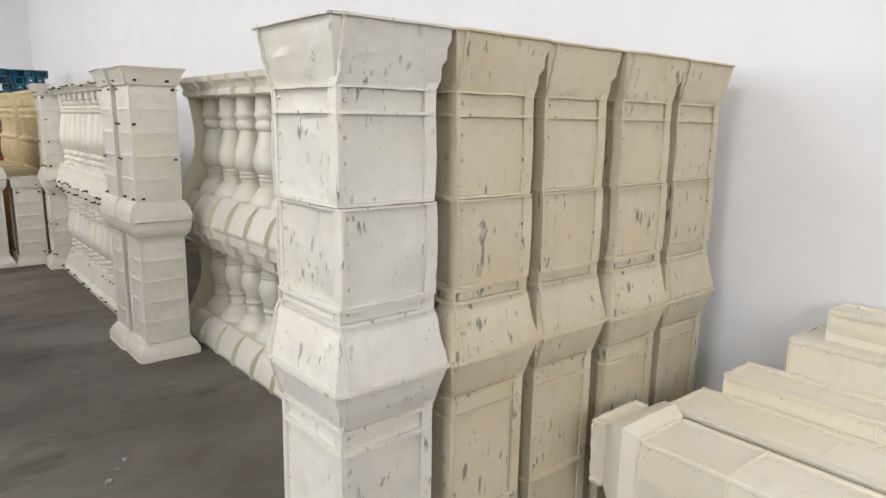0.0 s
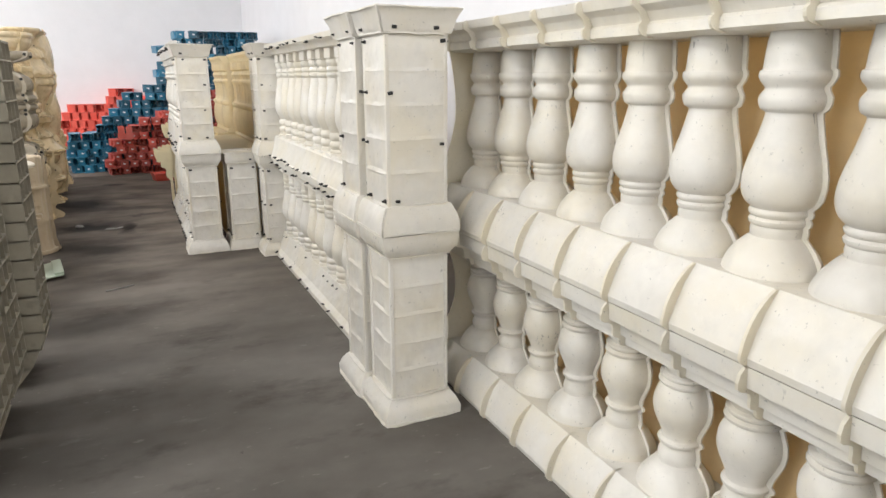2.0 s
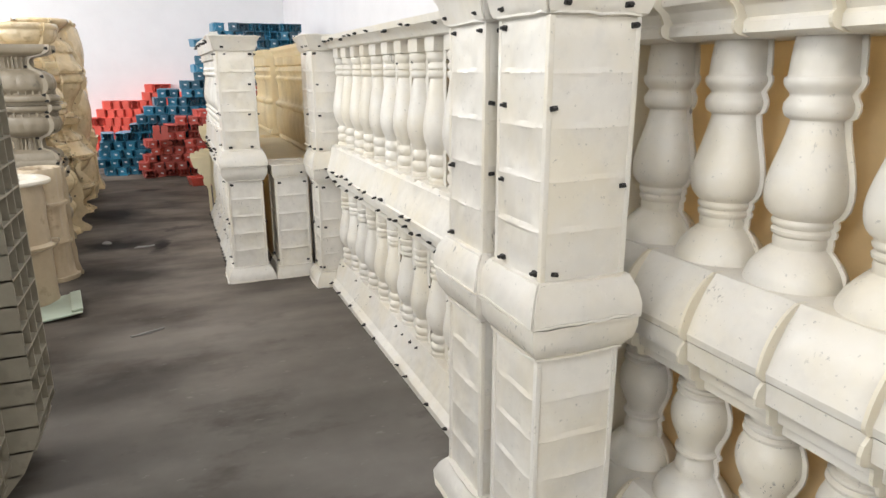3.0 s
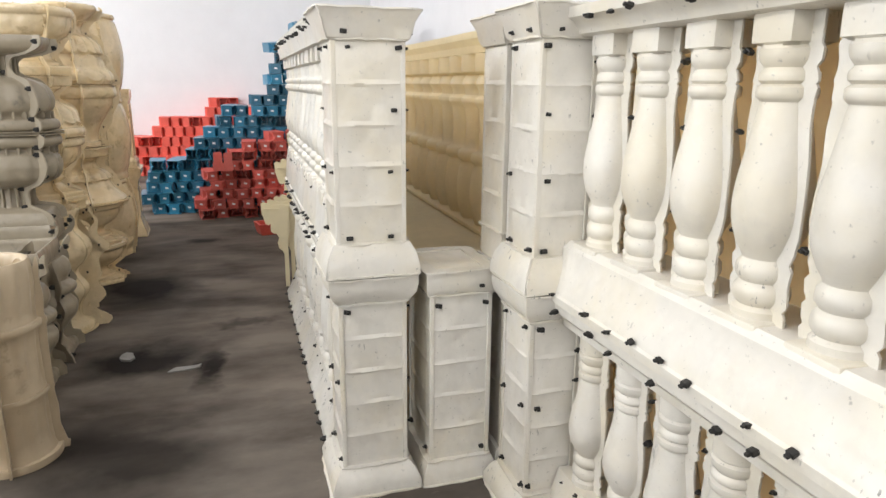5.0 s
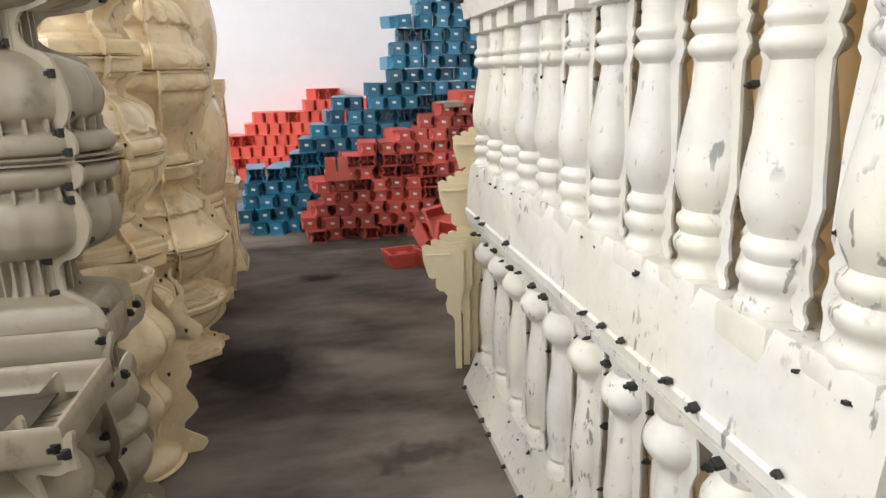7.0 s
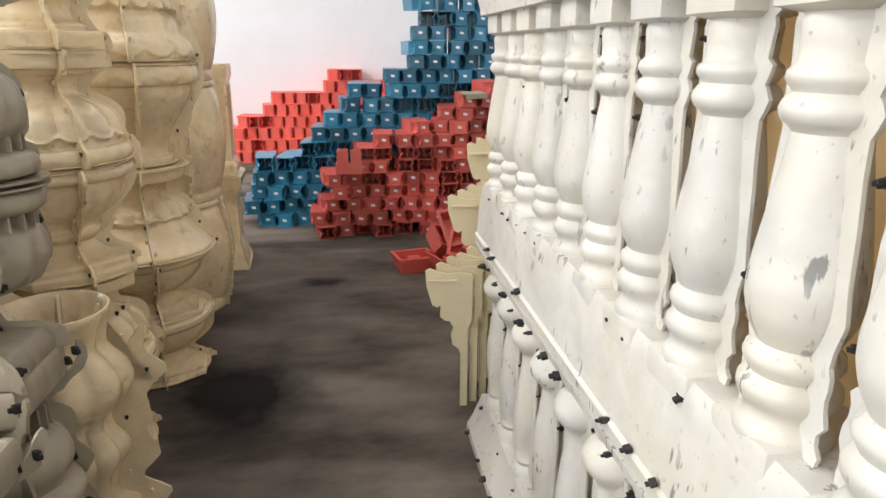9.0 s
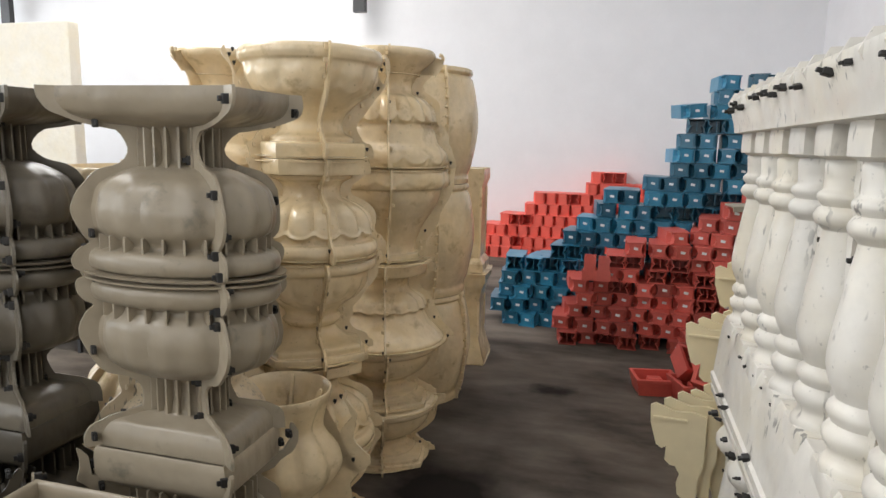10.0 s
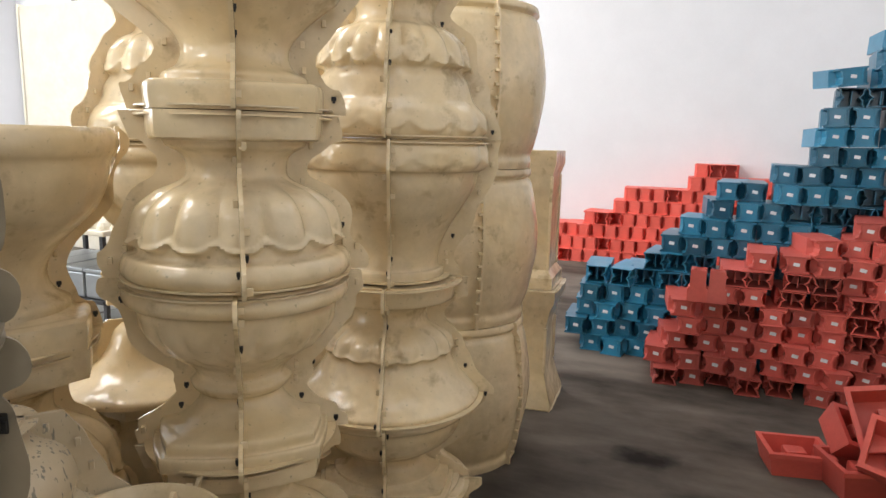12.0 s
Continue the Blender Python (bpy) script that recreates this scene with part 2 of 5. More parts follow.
    warp = noise_of(2.5, 4, 0.6)
    wv = N("ShaderNodeVectorMath"); wv.operation = "MULTIPLY_ADD"
    wv.inputs[1].default_value = (0.5, 0.5, 0)
    link(warp.outputs["Color"], wv.inputs[0]); link(co, wv.inputs[2])
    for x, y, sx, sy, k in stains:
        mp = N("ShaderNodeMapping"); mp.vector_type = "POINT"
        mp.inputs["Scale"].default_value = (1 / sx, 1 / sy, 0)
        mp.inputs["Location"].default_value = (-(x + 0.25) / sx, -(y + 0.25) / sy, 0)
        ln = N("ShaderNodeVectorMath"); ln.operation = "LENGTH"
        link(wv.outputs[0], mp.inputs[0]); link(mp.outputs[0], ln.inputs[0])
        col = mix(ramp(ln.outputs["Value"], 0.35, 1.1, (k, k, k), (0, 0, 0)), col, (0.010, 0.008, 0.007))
    link(col, b.inputs["Base Color"])
    r = N("ShaderNodeMapRange"); r.inputs["To Min"].default_value, r.inputs["To Max"].default_value = 0.45, 0.75
    b.inputs["Specular IOR Level"].default_value = 0.05
    link(noise_of(2.0, 5, 0.6).outputs["Fac"], r.inputs["Value"]); link(r.outputs[0], b.inputs["Roughness"])
    bp = N("ShaderNodeBump"); bp.inputs["Strength"].default_value, bp.inputs["Distance"].default_value = 0.12, 0.003
    link(noise_of(45, 6, 0.6).outputs["Fac"], bp.inputs["Height"]); link(bp.outputs[0], b.inputs["Normal"])
    return m


# last two entries: broad, faint darkening of the floor before the piles
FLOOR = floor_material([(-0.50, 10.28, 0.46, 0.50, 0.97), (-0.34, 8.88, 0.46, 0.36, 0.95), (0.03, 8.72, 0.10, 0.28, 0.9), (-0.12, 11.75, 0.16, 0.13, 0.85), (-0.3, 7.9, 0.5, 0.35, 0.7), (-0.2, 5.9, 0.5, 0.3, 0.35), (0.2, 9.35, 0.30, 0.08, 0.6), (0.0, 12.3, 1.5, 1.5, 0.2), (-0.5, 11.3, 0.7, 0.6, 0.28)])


# ---- mesh helpers ----
def part(name, bm, mat, parent=None, label="", smooth=None):
    me = bpy.data.meshes.new(name)
    bmesh.ops.recalc_face_normals(bm, faces=bm.faces[:])
    if smooth is not None:
        for f in bm.faces: f.smooth = True
        lim = radians(smooth)
        for e in bm.edges:
            if len(e.link_faces) != 2 or e.calc_face_angle(0) > lim: e.smooth = False
    bm.to_mesh(me)
    bm.free()
    me.materials.append(mat)
    ob = new(name, me)
    if parent is not None: ob.parent = parent
    if label: tagged(ob, label)
    return ob


def again(ob, m, parent=None):
    """One more piece on the same mesh."""
    o = new(ob.name.split(".")[0], ob.data)
    o.matrix_local = m
    o.parent = parent if parent is not None else ob.parent
    o.matrix_local = m
    return o


def thing(name, m, label, category, group="", kind=""):
    ob = new(name)
    ob.empty_display_size = 0.1
    ob.matrix_world = m
    return tagged(ob, label, category, group, kind)


def box(bm, x0, x1, y0, y1, z0, z1, bevel=0.0):
    vs = bmesh.ops.create_cube(bm, size=1)["verts"]
    for v in vs:
        v.co = Vector(((x0 + x1) / 2 + v.co.x * (x1 - x0), (y0 + y1) / 2 + v.co.y * (y1 - y0), (z0 + z1) / 2 + v.co.z * (z1 - z0)))
    if bevel:
        es = list({e for v in vs for e in v.link_edges})
        bmesh.ops.bevel(bm, geom=es, offset=bevel, segments=2, affect="EDGES", profile=0.6)
    return bm


def boxed(*a, bevel=0.0):
    return box(bmesh.new(), *a, bevel=bevel)


def prism(poly, depth, to3):
    """Extrude a closed outline; to3(a, b, d) gives the place."""
    bm = bmesh.new()
    n = len(poly)
    f0 = [bm.verts.new(to3(a, b, 0)) for a, b in poly]
    f1 = [bm.verts.new(to3(a, b, depth)) for a, b in poly]
    bm.faces.new(f0), bm.faces.new(f1[::-1])
    for i in range(n):
        bm.faces.new((f0[i], f0[(i + 1) % n], f1[(i + 1) % n], f1[i]))
    return bm


def smooth_profile(p, k=3):
    """A rounded run of (radius, height) pairs through the given ones."""
    out = []
    for i in range(len(p) - 1):
        p0, p1, p2, p3 = p[max(0, i - 1)], p[i], p[i + 1], p[min(len(p) - 1, i + 2)]
        for j in range(k):
            u = j / k
            out.append(tuple(0.5 * (2 * b + (c - a) * u + (2 * a - 5 * b + 4 * c - d) * u * u + (3 * b - a - 3 * c + d) * u ** 3) for a, b, c, d in zip(p0, p1, p2, p3)))
    return out + [p[-1]]


def lathe(profile, seg=32, a0=0.0, a1=math.tau, lobes=None, square=None, cap=True, off=(0, 0)):
    """Turn a profile of (r, z). lobes: (count, depth, z0, z1) flutes; square: (z0, z1, power) runs of square plan."""
    bm = bmesh.new()
    full = abs(a1 - a0 - math.tau) < 1e-6
    rings = []
    for r, z in profile:
        ring = []
        for i in range(seg if full else seg + 1):
            a = a0 + (a1 - a0) * i / seg
            q = r
            if lobes:
                for n, d, z0, z1, *lip in lobes:
                    if lip:   # raised petals with a rounded lower edge
                        c = abs(math.cos(n * a / 2))
                        zb = z0 + lip[0] * (1 - c) ** 1.4
                        u = min(1.0, max(0.0, (z - zb) / 0.012))
                        v = min(1.0, max(0.0, (z1 - z) / (0.45 * (z1 - z0))))
                        q += d * u * u * (3 - 2 * u) * v * (c ** 0.6 - 0.35) + 0.45 * d * math.exp(-((z - zb - 0.004) / 0.007) ** 2)
                        continue
                    if z0 <= z <= z1:
                        w = max(0.0, math.sin(math.pi * (z - z0) / (z1 - z0))) ** 0.7
                        q -= d * w * (1 - abs(math.cos(n * a / 2)) ** 0.8)
            if square:
                for z0, z1, c in square:
                    if z0 <= z <= z1:
                        e = 1 / max(abs(math.cos(a)), abs(math.sin(a)))
                        q = q * (1 + (e - 1) * c)
            ring.append(bm.verts.new((off[0] + q * math.cos(a), off[1] + q * math.sin(a), z)))
        rings.append(ring)
    for r0, r1 in zip(rings, rings[1:]):
        n = len(r0)
        for i in range(n if full else n - 1):
            bm.faces.new((r0[i], r0[(i + 1) % n], r1[(i + 1) % n], r1[i]))
    if cap and full:
        bm.faces.new(rings[0][::-1]); bm.faces.new(rings[-1])
    return bm


def fin(profile, extra, thick, angle, wavy=0.0, corner=None):
    """A flat seam flange along a turned profile, its outline eased over the deep grooves. corner(z): widening where the plan is square."""
    n = len(profile)
    rad = [r * (corner(z) if corner else 1.0) for r, z in profile]
    outer = []
    for i, (r, z) in enumerate(profile):
        near = [rad[j] for j in range(max(0, i - 2), min(n, i + 3))]
        far = [rad[j] for j in range(max(0, i - 5), min(n, i + 6))]
        q = max(rad[i], 0.55 * max(near) + 0.45 * sum(far) / len(far))
        outer.append((q + extra + wavy * math.sin(z * 41 + angle * 5), z))
    inner = [(max(0.004, r - 0.03), z) for (r, z), k in zip(profile, rad)]
    poly = outer + inner[::-1]
    c, s = math.cos(angle), math.sin(angle)
    return prism(poly, thick, lambda a, b, d: (a * c - (d - thick / 2) * s, a * s + (d - thick / 2) * c, b))


CLIP_MESH = []


def clip(parent, m, size=1.0):
    """A small black plastic clip."""
    if not CLIP_MESH:
        bm = boxed(-0.011, 0.011, -0.010, 0.010, -0.007, 0.007, bevel=0.003)
        box(bm, -0.006, 0.006, -0.020, -0.008, -0.004, 0.004, bevel=0.002)
        ob = part("clip", bm, BLACK, parent)
        CLIP_MESH.append(ob)
        ob.matrix_local = m @ Matrix.Scale(size, 4)
        return ob
    return again(CLIP_MESH[0], m @ Matrix.Scale(size, 4), parent)


# ---- the hall ----
def holed(name, x0, x1, y0, y1, holes, to3, thick, mat, label, category):
    """A slab in its own plane with oblong openings cut through."""
    xs = sorted({x0, x1, *[h[0] for h in holes], *[h[1] for h in holes]})
    ys = sorted({y0, y1, *[h[2] for h in holes], *[h[3] for h in holes]})
    bm = bmesh.new()
    solid = lambda i, j: 0 <= i < len(xs) - 1 and 0 <= j < len(ys) - 1 and not any(
        h[0] <= (xs[i] + xs[i + 1]) / 2 <= h[1] and h[2] <= (ys[j] + ys[j + 1]) / 2 <= h[3] for h in holes)
    quad = lambda *p: bm.faces.new([bm.verts.new(to3(*q)) for q in p])
    for i in range(len(xs) - 1):
        for j in range(len(ys) - 1):
            if not solid(i, j): continue
            a, b, c, d = xs[i], xs[i + 1], ys[j], ys[j + 1]
            quad((a, c, 0), (b, c, 0), (b, d, 0), (a, d, 0))
            quad((a, c, thick), (a, d, thick), (b, d, thick), (b, c, thick))
            if not solid(i - 1, j): quad((a, c, 0), (a, d, 0), (a, d, thick), (a, c, thick))
            if not solid(i + 1, j): quad((b, c, 0), (b, d, 0), (b, d, thick), (b, c, thick))
            if not solid(i, j - 1): quad((a, c, 0), (b, c, 0), (b, c, thick), (a, c, thick))
            if not solid(i, j + 1): quad((a, d, 0), (b, d, 0), (b, d, thick), (a, d, thick))
    bmesh.ops.remove_doubles(bm, verts=bm.verts[:], dist=1e-5)
    return tagged(part(name, bm, mat), label, category, kind="structure")


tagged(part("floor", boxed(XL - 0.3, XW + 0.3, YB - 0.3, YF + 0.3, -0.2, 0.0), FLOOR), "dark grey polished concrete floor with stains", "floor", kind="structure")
tagged(part("wall_east", boxed(XW, XW + 0.25, YB, YF, 0.0, HC), WALLP), "plain white painted wall beside the stacked moulds", "wall", kind="structure")
tagged(part("wall_north", boxed(XL - 0.25, XW + 0.25, YF, YF + 0.25, 0.0, HC), WALLP), "plain white painted wall behind the block piles", "wall", kind="structure")
holed("wall_south", XL - 0.25, XW + 0.25, 0.0, HC, [(x - WIN_W / 2, x + WIN_W / 2, SOUTH_Z0, SOUTH_Z1) for x in SOUTH], lambda a, b, d: (a, YB - d, b), 0.25, WALLP,
      "unseen plain white wall with high openings added for fill light", "wall")
holed("wall_west", YB, YF, 0.0, HC, [(y - WIN_W / 2, y + WIN_W / 2, WIN_Z0, WIN_Z1) for y in WINDOWS], lambda a, b, d: (XL - d, a, b), 0.25, WALLP,
      "white painted wall with wide window openings", "wall")
holed("ceiling", XL - 0.25, XW + 0.25, YB - 0.25, YF + 0.25, [(x - SKY_W / 2, x + SKY_W / 2, y - SKY_D / 2, y + SKY_D / 2) for x, y in ROOF_OPENINGS],
      lambda a, b, d: (a, b, HC + d), 0.15, CEIL, "unseen white ceiling with openings added for overhead light", "ceiling")


# ---- balustrade moulds ----
VASE = [(0.64, 0.0), (0.66, 0.03), (0.64, 0.055), (0.70, 0.065), (0.72, 0.085), (0.66, 0.10), (0.72, 0.112), (0.74, 0.13), (0.70, 0.145), (0.82, 0.165), (0.94, 0.20), (1.0, 0.26), (0.98, 0.32), (0.90, 0.39),
        (0.79, 0.46), (0.69, 0.53), (0.62, 0.59), (0.61, 0.615), (0.74, 0.63), (0.80, 0.66), (0.80, 0.69), (0.70, 0.72), (0.69, 0.735), (0.80, 0.76), (0.86, 0.785), (0.84, 0.81), (0.78, 0.82), (0.76, 0.90), (0.70, 1.0)]
VASE_LOW = [(0.66, 0.0), (0.70, 0.05), (0.66, 0.10), (0.60, 0.15), (0.66, 0.175), (0.74, 0.19), (0.74, 0.215), (0.62, 0.235), (0.66, 0.29), (0.80, 0.37), (0.95, 0.46), (1.0, 0.54), (0.96, 0.63), (0.82, 0.71), (0.76, 0.735),
            (0.86, 0.75), (0.88, 0.775), (0.76, 0.795), (0.84, 0.815), (0.84, 0.84), (0.70, 0.86), (0.72, 0.93), (0.72, 1.0)]
BANDED = [(0.72, 0.0), (0.72, 0.04), (0.60, 0.055), (0.72, 0.075), (0.72, 0.115), (0.58, 0.135), (0.70, 0.155), (0.70, 0.195), (0.58, 0.215), (0.72, 0.25),
          (0.92, 0.31), (1.0, 0.38), (0.96, 0.46), (0.84, 0.55), (0.70, 0.65), (0.62, 0.71), (0.60, 0.725), (0.72, 0.74), (0.72, 0.77), (0.60, 0.78), (0.70, 0.79),
          (0.70, 0.815), (0.60, 0.83), (0.72, 0.85), (0.76, 0.885), (0.64, 0.90), (0.72, 0.905), (0.72, 1.0)]
KNOBBED = [(0.66, 0.0), (0.66, 0.06), (0.50, 0.09), (0.62, 0.12), (0.55, 0.16), (0.62, 0.25), (0.68, 0.36), (0.62, 0.5), (0.5, 0.64), (0.44, 0.72), (0.62, 0.76), (0.86, 0.80),
           (0.9, 0.85), (0.66, 0.90), (0.55, 0.92), (0.66, 0.95), (0.66, 1.0)]


def balustrade_mould(m, n, pitch, low, high, shape, radius, mats, label, group, clips=False, ribs=True, back=0.13, seed=1, flare=0.012, closed=0.0, square=None, teeth=False, wide=False, ends=None, plinths=0.0):
    """A mould for a run of balusters. Local x runs along it, -y faces the aisle. low, high: outlines (out, z) of the lower and the upper rail."""
    rnd = random.Random(seed)
    mat, mat_back = mats
    length = n * pitch
    root = thing("balustrade_mould", m, label, "balustrade mould", group)
    rail3 = lambda a, b, d: (d, -a, b)
    lo = low + [(-back, low[-1][1]), (-back, low[0][1])]
    hi = high + [(-back, high[-1][1]), (-back, high[0][1])]
    rails = [part("lower_rail", prism(lo, length, rail3), mat, root, smooth=24), part("upper_rail", prism(hi, length, rail3), mat, root, smooth=24)]
    z0, z1 = low[-1][1], high[0][1]
    part("back_panel", boxed(0, length, back - 0.004, back + 0.012, low[0][1] + 0.01, high[-1][1] - 0.01), mat_back, root, "yellowed plastic back sheet")
    for x in (0.002, length - 0.010):
        if ends:   # a sheet that closes the whole end, bulging over the rails
            mids = smooth_profile([(low[0][0] + 0.03, low[0][1] + 0.001), (low[0][0] + 0.035, low[1][1] + 0.03), (low[3][0] + 0.05, low[3][1]), (low[-1][0] + 0.05, low[-1][1] + 0.03), (0.10, (z0 + z1) / 2), (high[0][0] + 0.02, z1 - 0.02), (high[-1][0] + 0.015, high[-1][1] - 0.002)], 4)
            part("end_plate", prism(mids + [(-back + 0.02, high[-1][1] - 0.002), (-back + 0.02, low[0][1] + 0.001)], 0.007, lambda a, b, d: (x - 0.0095 + d if x < 0.1 else x + 0.0125 + d, -a, b)), ends, root, "cream translucent end sheet")
            continue
        part("end_plate", boxed(x, x + 0.008, -0.02, back - 0.006, z0 + 0.002, z1 - 0.002), mat, root)
    prof = smooth_profile([(r * radius, z0 - 0.004 + f * (z1 - z0 + 0.008)) for r, f in shape], 2)
    first = plate = None
    for i in range(n):
        at = pose((i + 0.5) * pitch + rnd.uniform(-0.004, 0.004), 0, 0, 0, 0, rnd.uniform(-3, 3))
        if first is None:
            first = part("baluster", lathe(prof, 24, cap=False, square=[(z0 + a * (z1 - z0), z0 + b * (z1 - z0), 0.8) for a, b in square] if square else None), mat, root, smooth=40)
            first.matrix_local = at
            half = pitch / 2 - 0.003
            ruffle = lambda: rnd.uniform(-0.004, 0.004)
            reach = (lambda r: min(half - 0.002, r + flare)) if not wide else (lambda r: min(half - 0.003, max(r + 0.012, half - 0.007 - 0.034 * (1 - r / radius)) + ruffle()))
            poly = [(reach(r), z) for r, z in prof[::2]] + [(-reach(r), z) for r, z in prof[::-2]]
            plate = part("flange", prism(poly, 0.006, lambda a, b, d: (a, (-0.012 if wide else 0.02) + d, b)), mat, first)
        else:
            again(plate, Matrix(), again(first, at, root))
    if plinths:   # a rounded block on the ledge under each baluster
        a0 = min(low[-1][0], low[-3][0]) + 0.012
        block = part("plinth", boxed(-0.068, 0.068, -a0, 0.02, z0 - plinths, z0 + 0.006, bevel=0.012), mat, root, smooth=40)
        block.matrix_local = pose(0.5 * pitch, 0, 0)
        for i in range(1, n):
            again(block, pose((i + 0.5) * pitch, rnd.uniform(-0.003, 0.003), rnd.uniform(-0.004, 0.004), 0, 0, rnd.uniform(-2, 2)), root)
    if closed:
        part("web", boxed(0.01, length - 0.01, 0.03, 0.036, z0, z0 + closed * (z1 - z0)), mat, root)
    if ribs:
        rib = None
        for out in (low, high):
            mid = (out[0][1] + out[-1][1]) / 2
            half = (out[-1][1] - out[0][1]) / 2
            poly = [(a + 0.006 + 0.024 * math.sqrt(max(0.0, 1 - ((b - mid) / half) ** 2)), b) for a, b in smooth_profile(out, 3)] + [(a - 0.03, b) for a, b in out[::-1]]
            rib = part("rib", prism(poly, 0.009, rail3), ends or mat, root)
            rib.matrix_local = pose(0.001, 0, 0)
            for i in range(1, n + 1):
                again(rib, pose(i * pitch - 0.010, 0, 0), root)
    if teeth:   # small upright fins along the top edge
        a, b = high[-1]
        tooth = None
        for i in range(n * 2 + 1):
            at = pose(i * (length - 0.006) / (n * 2), 0, 0)
            if tooth is None:
                tooth = part("rib", prism([(a - 0.06, b - 0.002), (a - 0.06, b + 0.022), (a - 0.01, b + 0.020), (a + 0.006, b - 0.012), (a - 0.004, b - 0.03)], 0.006, rail3), mat, root)
                tooth.matrix_local = at
            else:
                again(tooth, at, root)
    if clips:
        for i in range(n * 2):
            x = (i + 0.5) * pitch / 2
            for out, k in ((low, 0), (high, -1), (low, -1)):
                a, b = out[k]
                if rnd.random() < 0.62:
                    clip(rails[k == -1 and out is high], pose(x + rnd.uniform(-0.02, 0.02), -a - 0.004, b + (0.03 if k == 0 else -0.03) + rnd.uniform(-0.01, 0.01), rnd.uniform(-20, 20), rnd.uniform(-30, 30), 0), rnd.uniform(0.6, 0.95))
        for i in range(n):
            for f in (0.3, 0.62, 0.86):
                if rnd.random() < 0.75:
                    clip(root, pose(i * pitch + 0.012 + rnd.uniform(-0.004, 0.02), -0.015, z0 + (f + rnd.uniform(-0.03, 0.03)) * (z1 - z0), 0, rnd.uniform(-40, 40), 0), rnd.uniform(0.55, 0.85))
    return root


# turned so that local x runs towards the start of the aisle and -y faces it
def facing_west(x, y, z=0.0, lean=0.0):
    return pose(x, y, z, 0, 0, -90 + lean)


LOW_A = [(0.200, 0.0), (0.205, 0.02), (0.200, 0.04), (0.188, 0.08), (0.164, 0.13), (0.130, 0.172)]
TOP_A = [(0.10, 0.615), (0.13, 0.625), (0.13, 0.65), (0.15, 0.66), (0.155, 0.70), (0.20, 0.72), (0.205, 0.775)]
LOW_A2 = [(0.208, 0.0), (0.212, 0.02), (0.204, 0.042), (0.190, 0.08), (0.166, 0.13), (0.132, 0.178)]
TOP_A2 = [(0.105, 0.765), (0.135, 0.775), (0.135, 0.80), (0.125, 0.81), (0.14, 0.835), (0.165, 0.852), (0.175, 0.882)]
FOOT = [(1.27, 0.0), (1.25, 0.03), (1.13, 0.075), (0.94, 0.115), (0.76, 0.145)]
FOOT_LOW = [(1.38, 0.0), (1.35, 0.04), (1.20, 0.10), (0.97, 0.155), (0.78, 0.195)]
VASE_A = FOOT + [(r, 0.16 + 0.84 * f) for r, f in VASE]
VASE_A_LOW = FOOT_LOW + [(r, 0.21 + 0.79 * f) for r, f in VASE_LOW]
A_X, A_Y, A_N, A_P = 1.615, 4.42, 10, 0.255
balustrade_mould(facing_west(A_X, A_Y), A_N, A_P, LOW_A, TOP_A, VASE_A_LOW, 0.088, (WHITE, TAN), "white plastic balustrade mould with ribbed sloping rails, standing on the floor", "ribbed balustrade moulds", seed=3, ends=RIBC)
balustrade_mould(facing_west(A_X, A_Y, 0.779), A_N, A_P, LOW_A2, TOP_A2, VASE_A, 0.096, (WHITE, TAN), "white plastic balustrade mould with ribbed ledge, stacked on another", "ribbed balustrade moulds", seed=4, ends=RIBC)

LOW_F = [(0.13, 0.0), (0.13, 0.03), (0.10, 0.06), (0.07, 0.14), (0.055, 0.19)]
TOP_FF = [(0.05, 0.70), (0.068, 0.71), (0.072, 0.735), (0.09, 0.752), (0.115, 0.772), (0.12, 0.803)]
LOW_FF = [(0.128, 0.0), (0.130, 0.024), (0.122, 0.030), (0.116, 0.052), (0.098, 0.10), (0.086, 0.135), (0.082, 0.168), (0.06, 0.186)]
TOP_FF2 = [(0.055, 0.797), (0.075, 0.803), (0.08, 0.815), (0.10, 0.835), (0.12, 0.845), (0.125, 0.872)]
F_X, F_Y, F_N, F_P = 1.27, 7.07, 11, 0.209
balustrade_mould(facing_west(F_X, F_Y), F_N, F_P, LOW_F, TOP_FF, BANDED, 0.074, (WHITE, TAN), "white plastic balustrade mould studded with black clips, on the floor", "clipped balustrade moulds", clips=True, ribs=False, seed=5, wide=True)
balustrade_mould(facing_west(F_X, F_Y, 0.805), F_N, F_P, LOW_FF, TOP_FF2, BANDED, 0.078, (WHITE, TAN), "white plastic balustrade mould studded with black clips, stacked on another", "clipped balustrade moulds", clips=True, ribs=False, seed=6, wide=True, square=[(0.905, 1.01)], plinths=0.085)

RINGED = [(0.88, 0.0), (0.90, 0.03), (0.78, 0.05), (0.74, 0.075), (0.88, 0.10), (0.90, 0.13), (0.74, 0.155), (0.86, 0.18), (0.84, 0.205), (0.70, 0.225), (0.84, 0.26), (0.98, 0.32), (0.96, 0.39), (0.84, 0.49), (0.70, 0.60), (0.62, 0.665), (0.80, 0.685),
          (0.88, 0.71), (0.78, 0.735), (0.70, 0.742), (0.84, 0.765), (0.80, 0.785), (0.68, 0.80), (0.72, 0.87), (0.68, 0.888), (0.90, 0.90), (0.90, 1.0)]
G_X, G_Y, G_N, G_P = 0.61, 9.90, 11, 0.1975
LOW_G = [(0.11, 0.0), (0.108, 0.03), (0.085, 0.07), (0.06, 0.13), (0.05, 0.16)]
TOP_G = [(0.04, 0.755), (0.06, 0.762), (0.062, 0.775), (0.085, 0.782), (0.088, 0.803)]
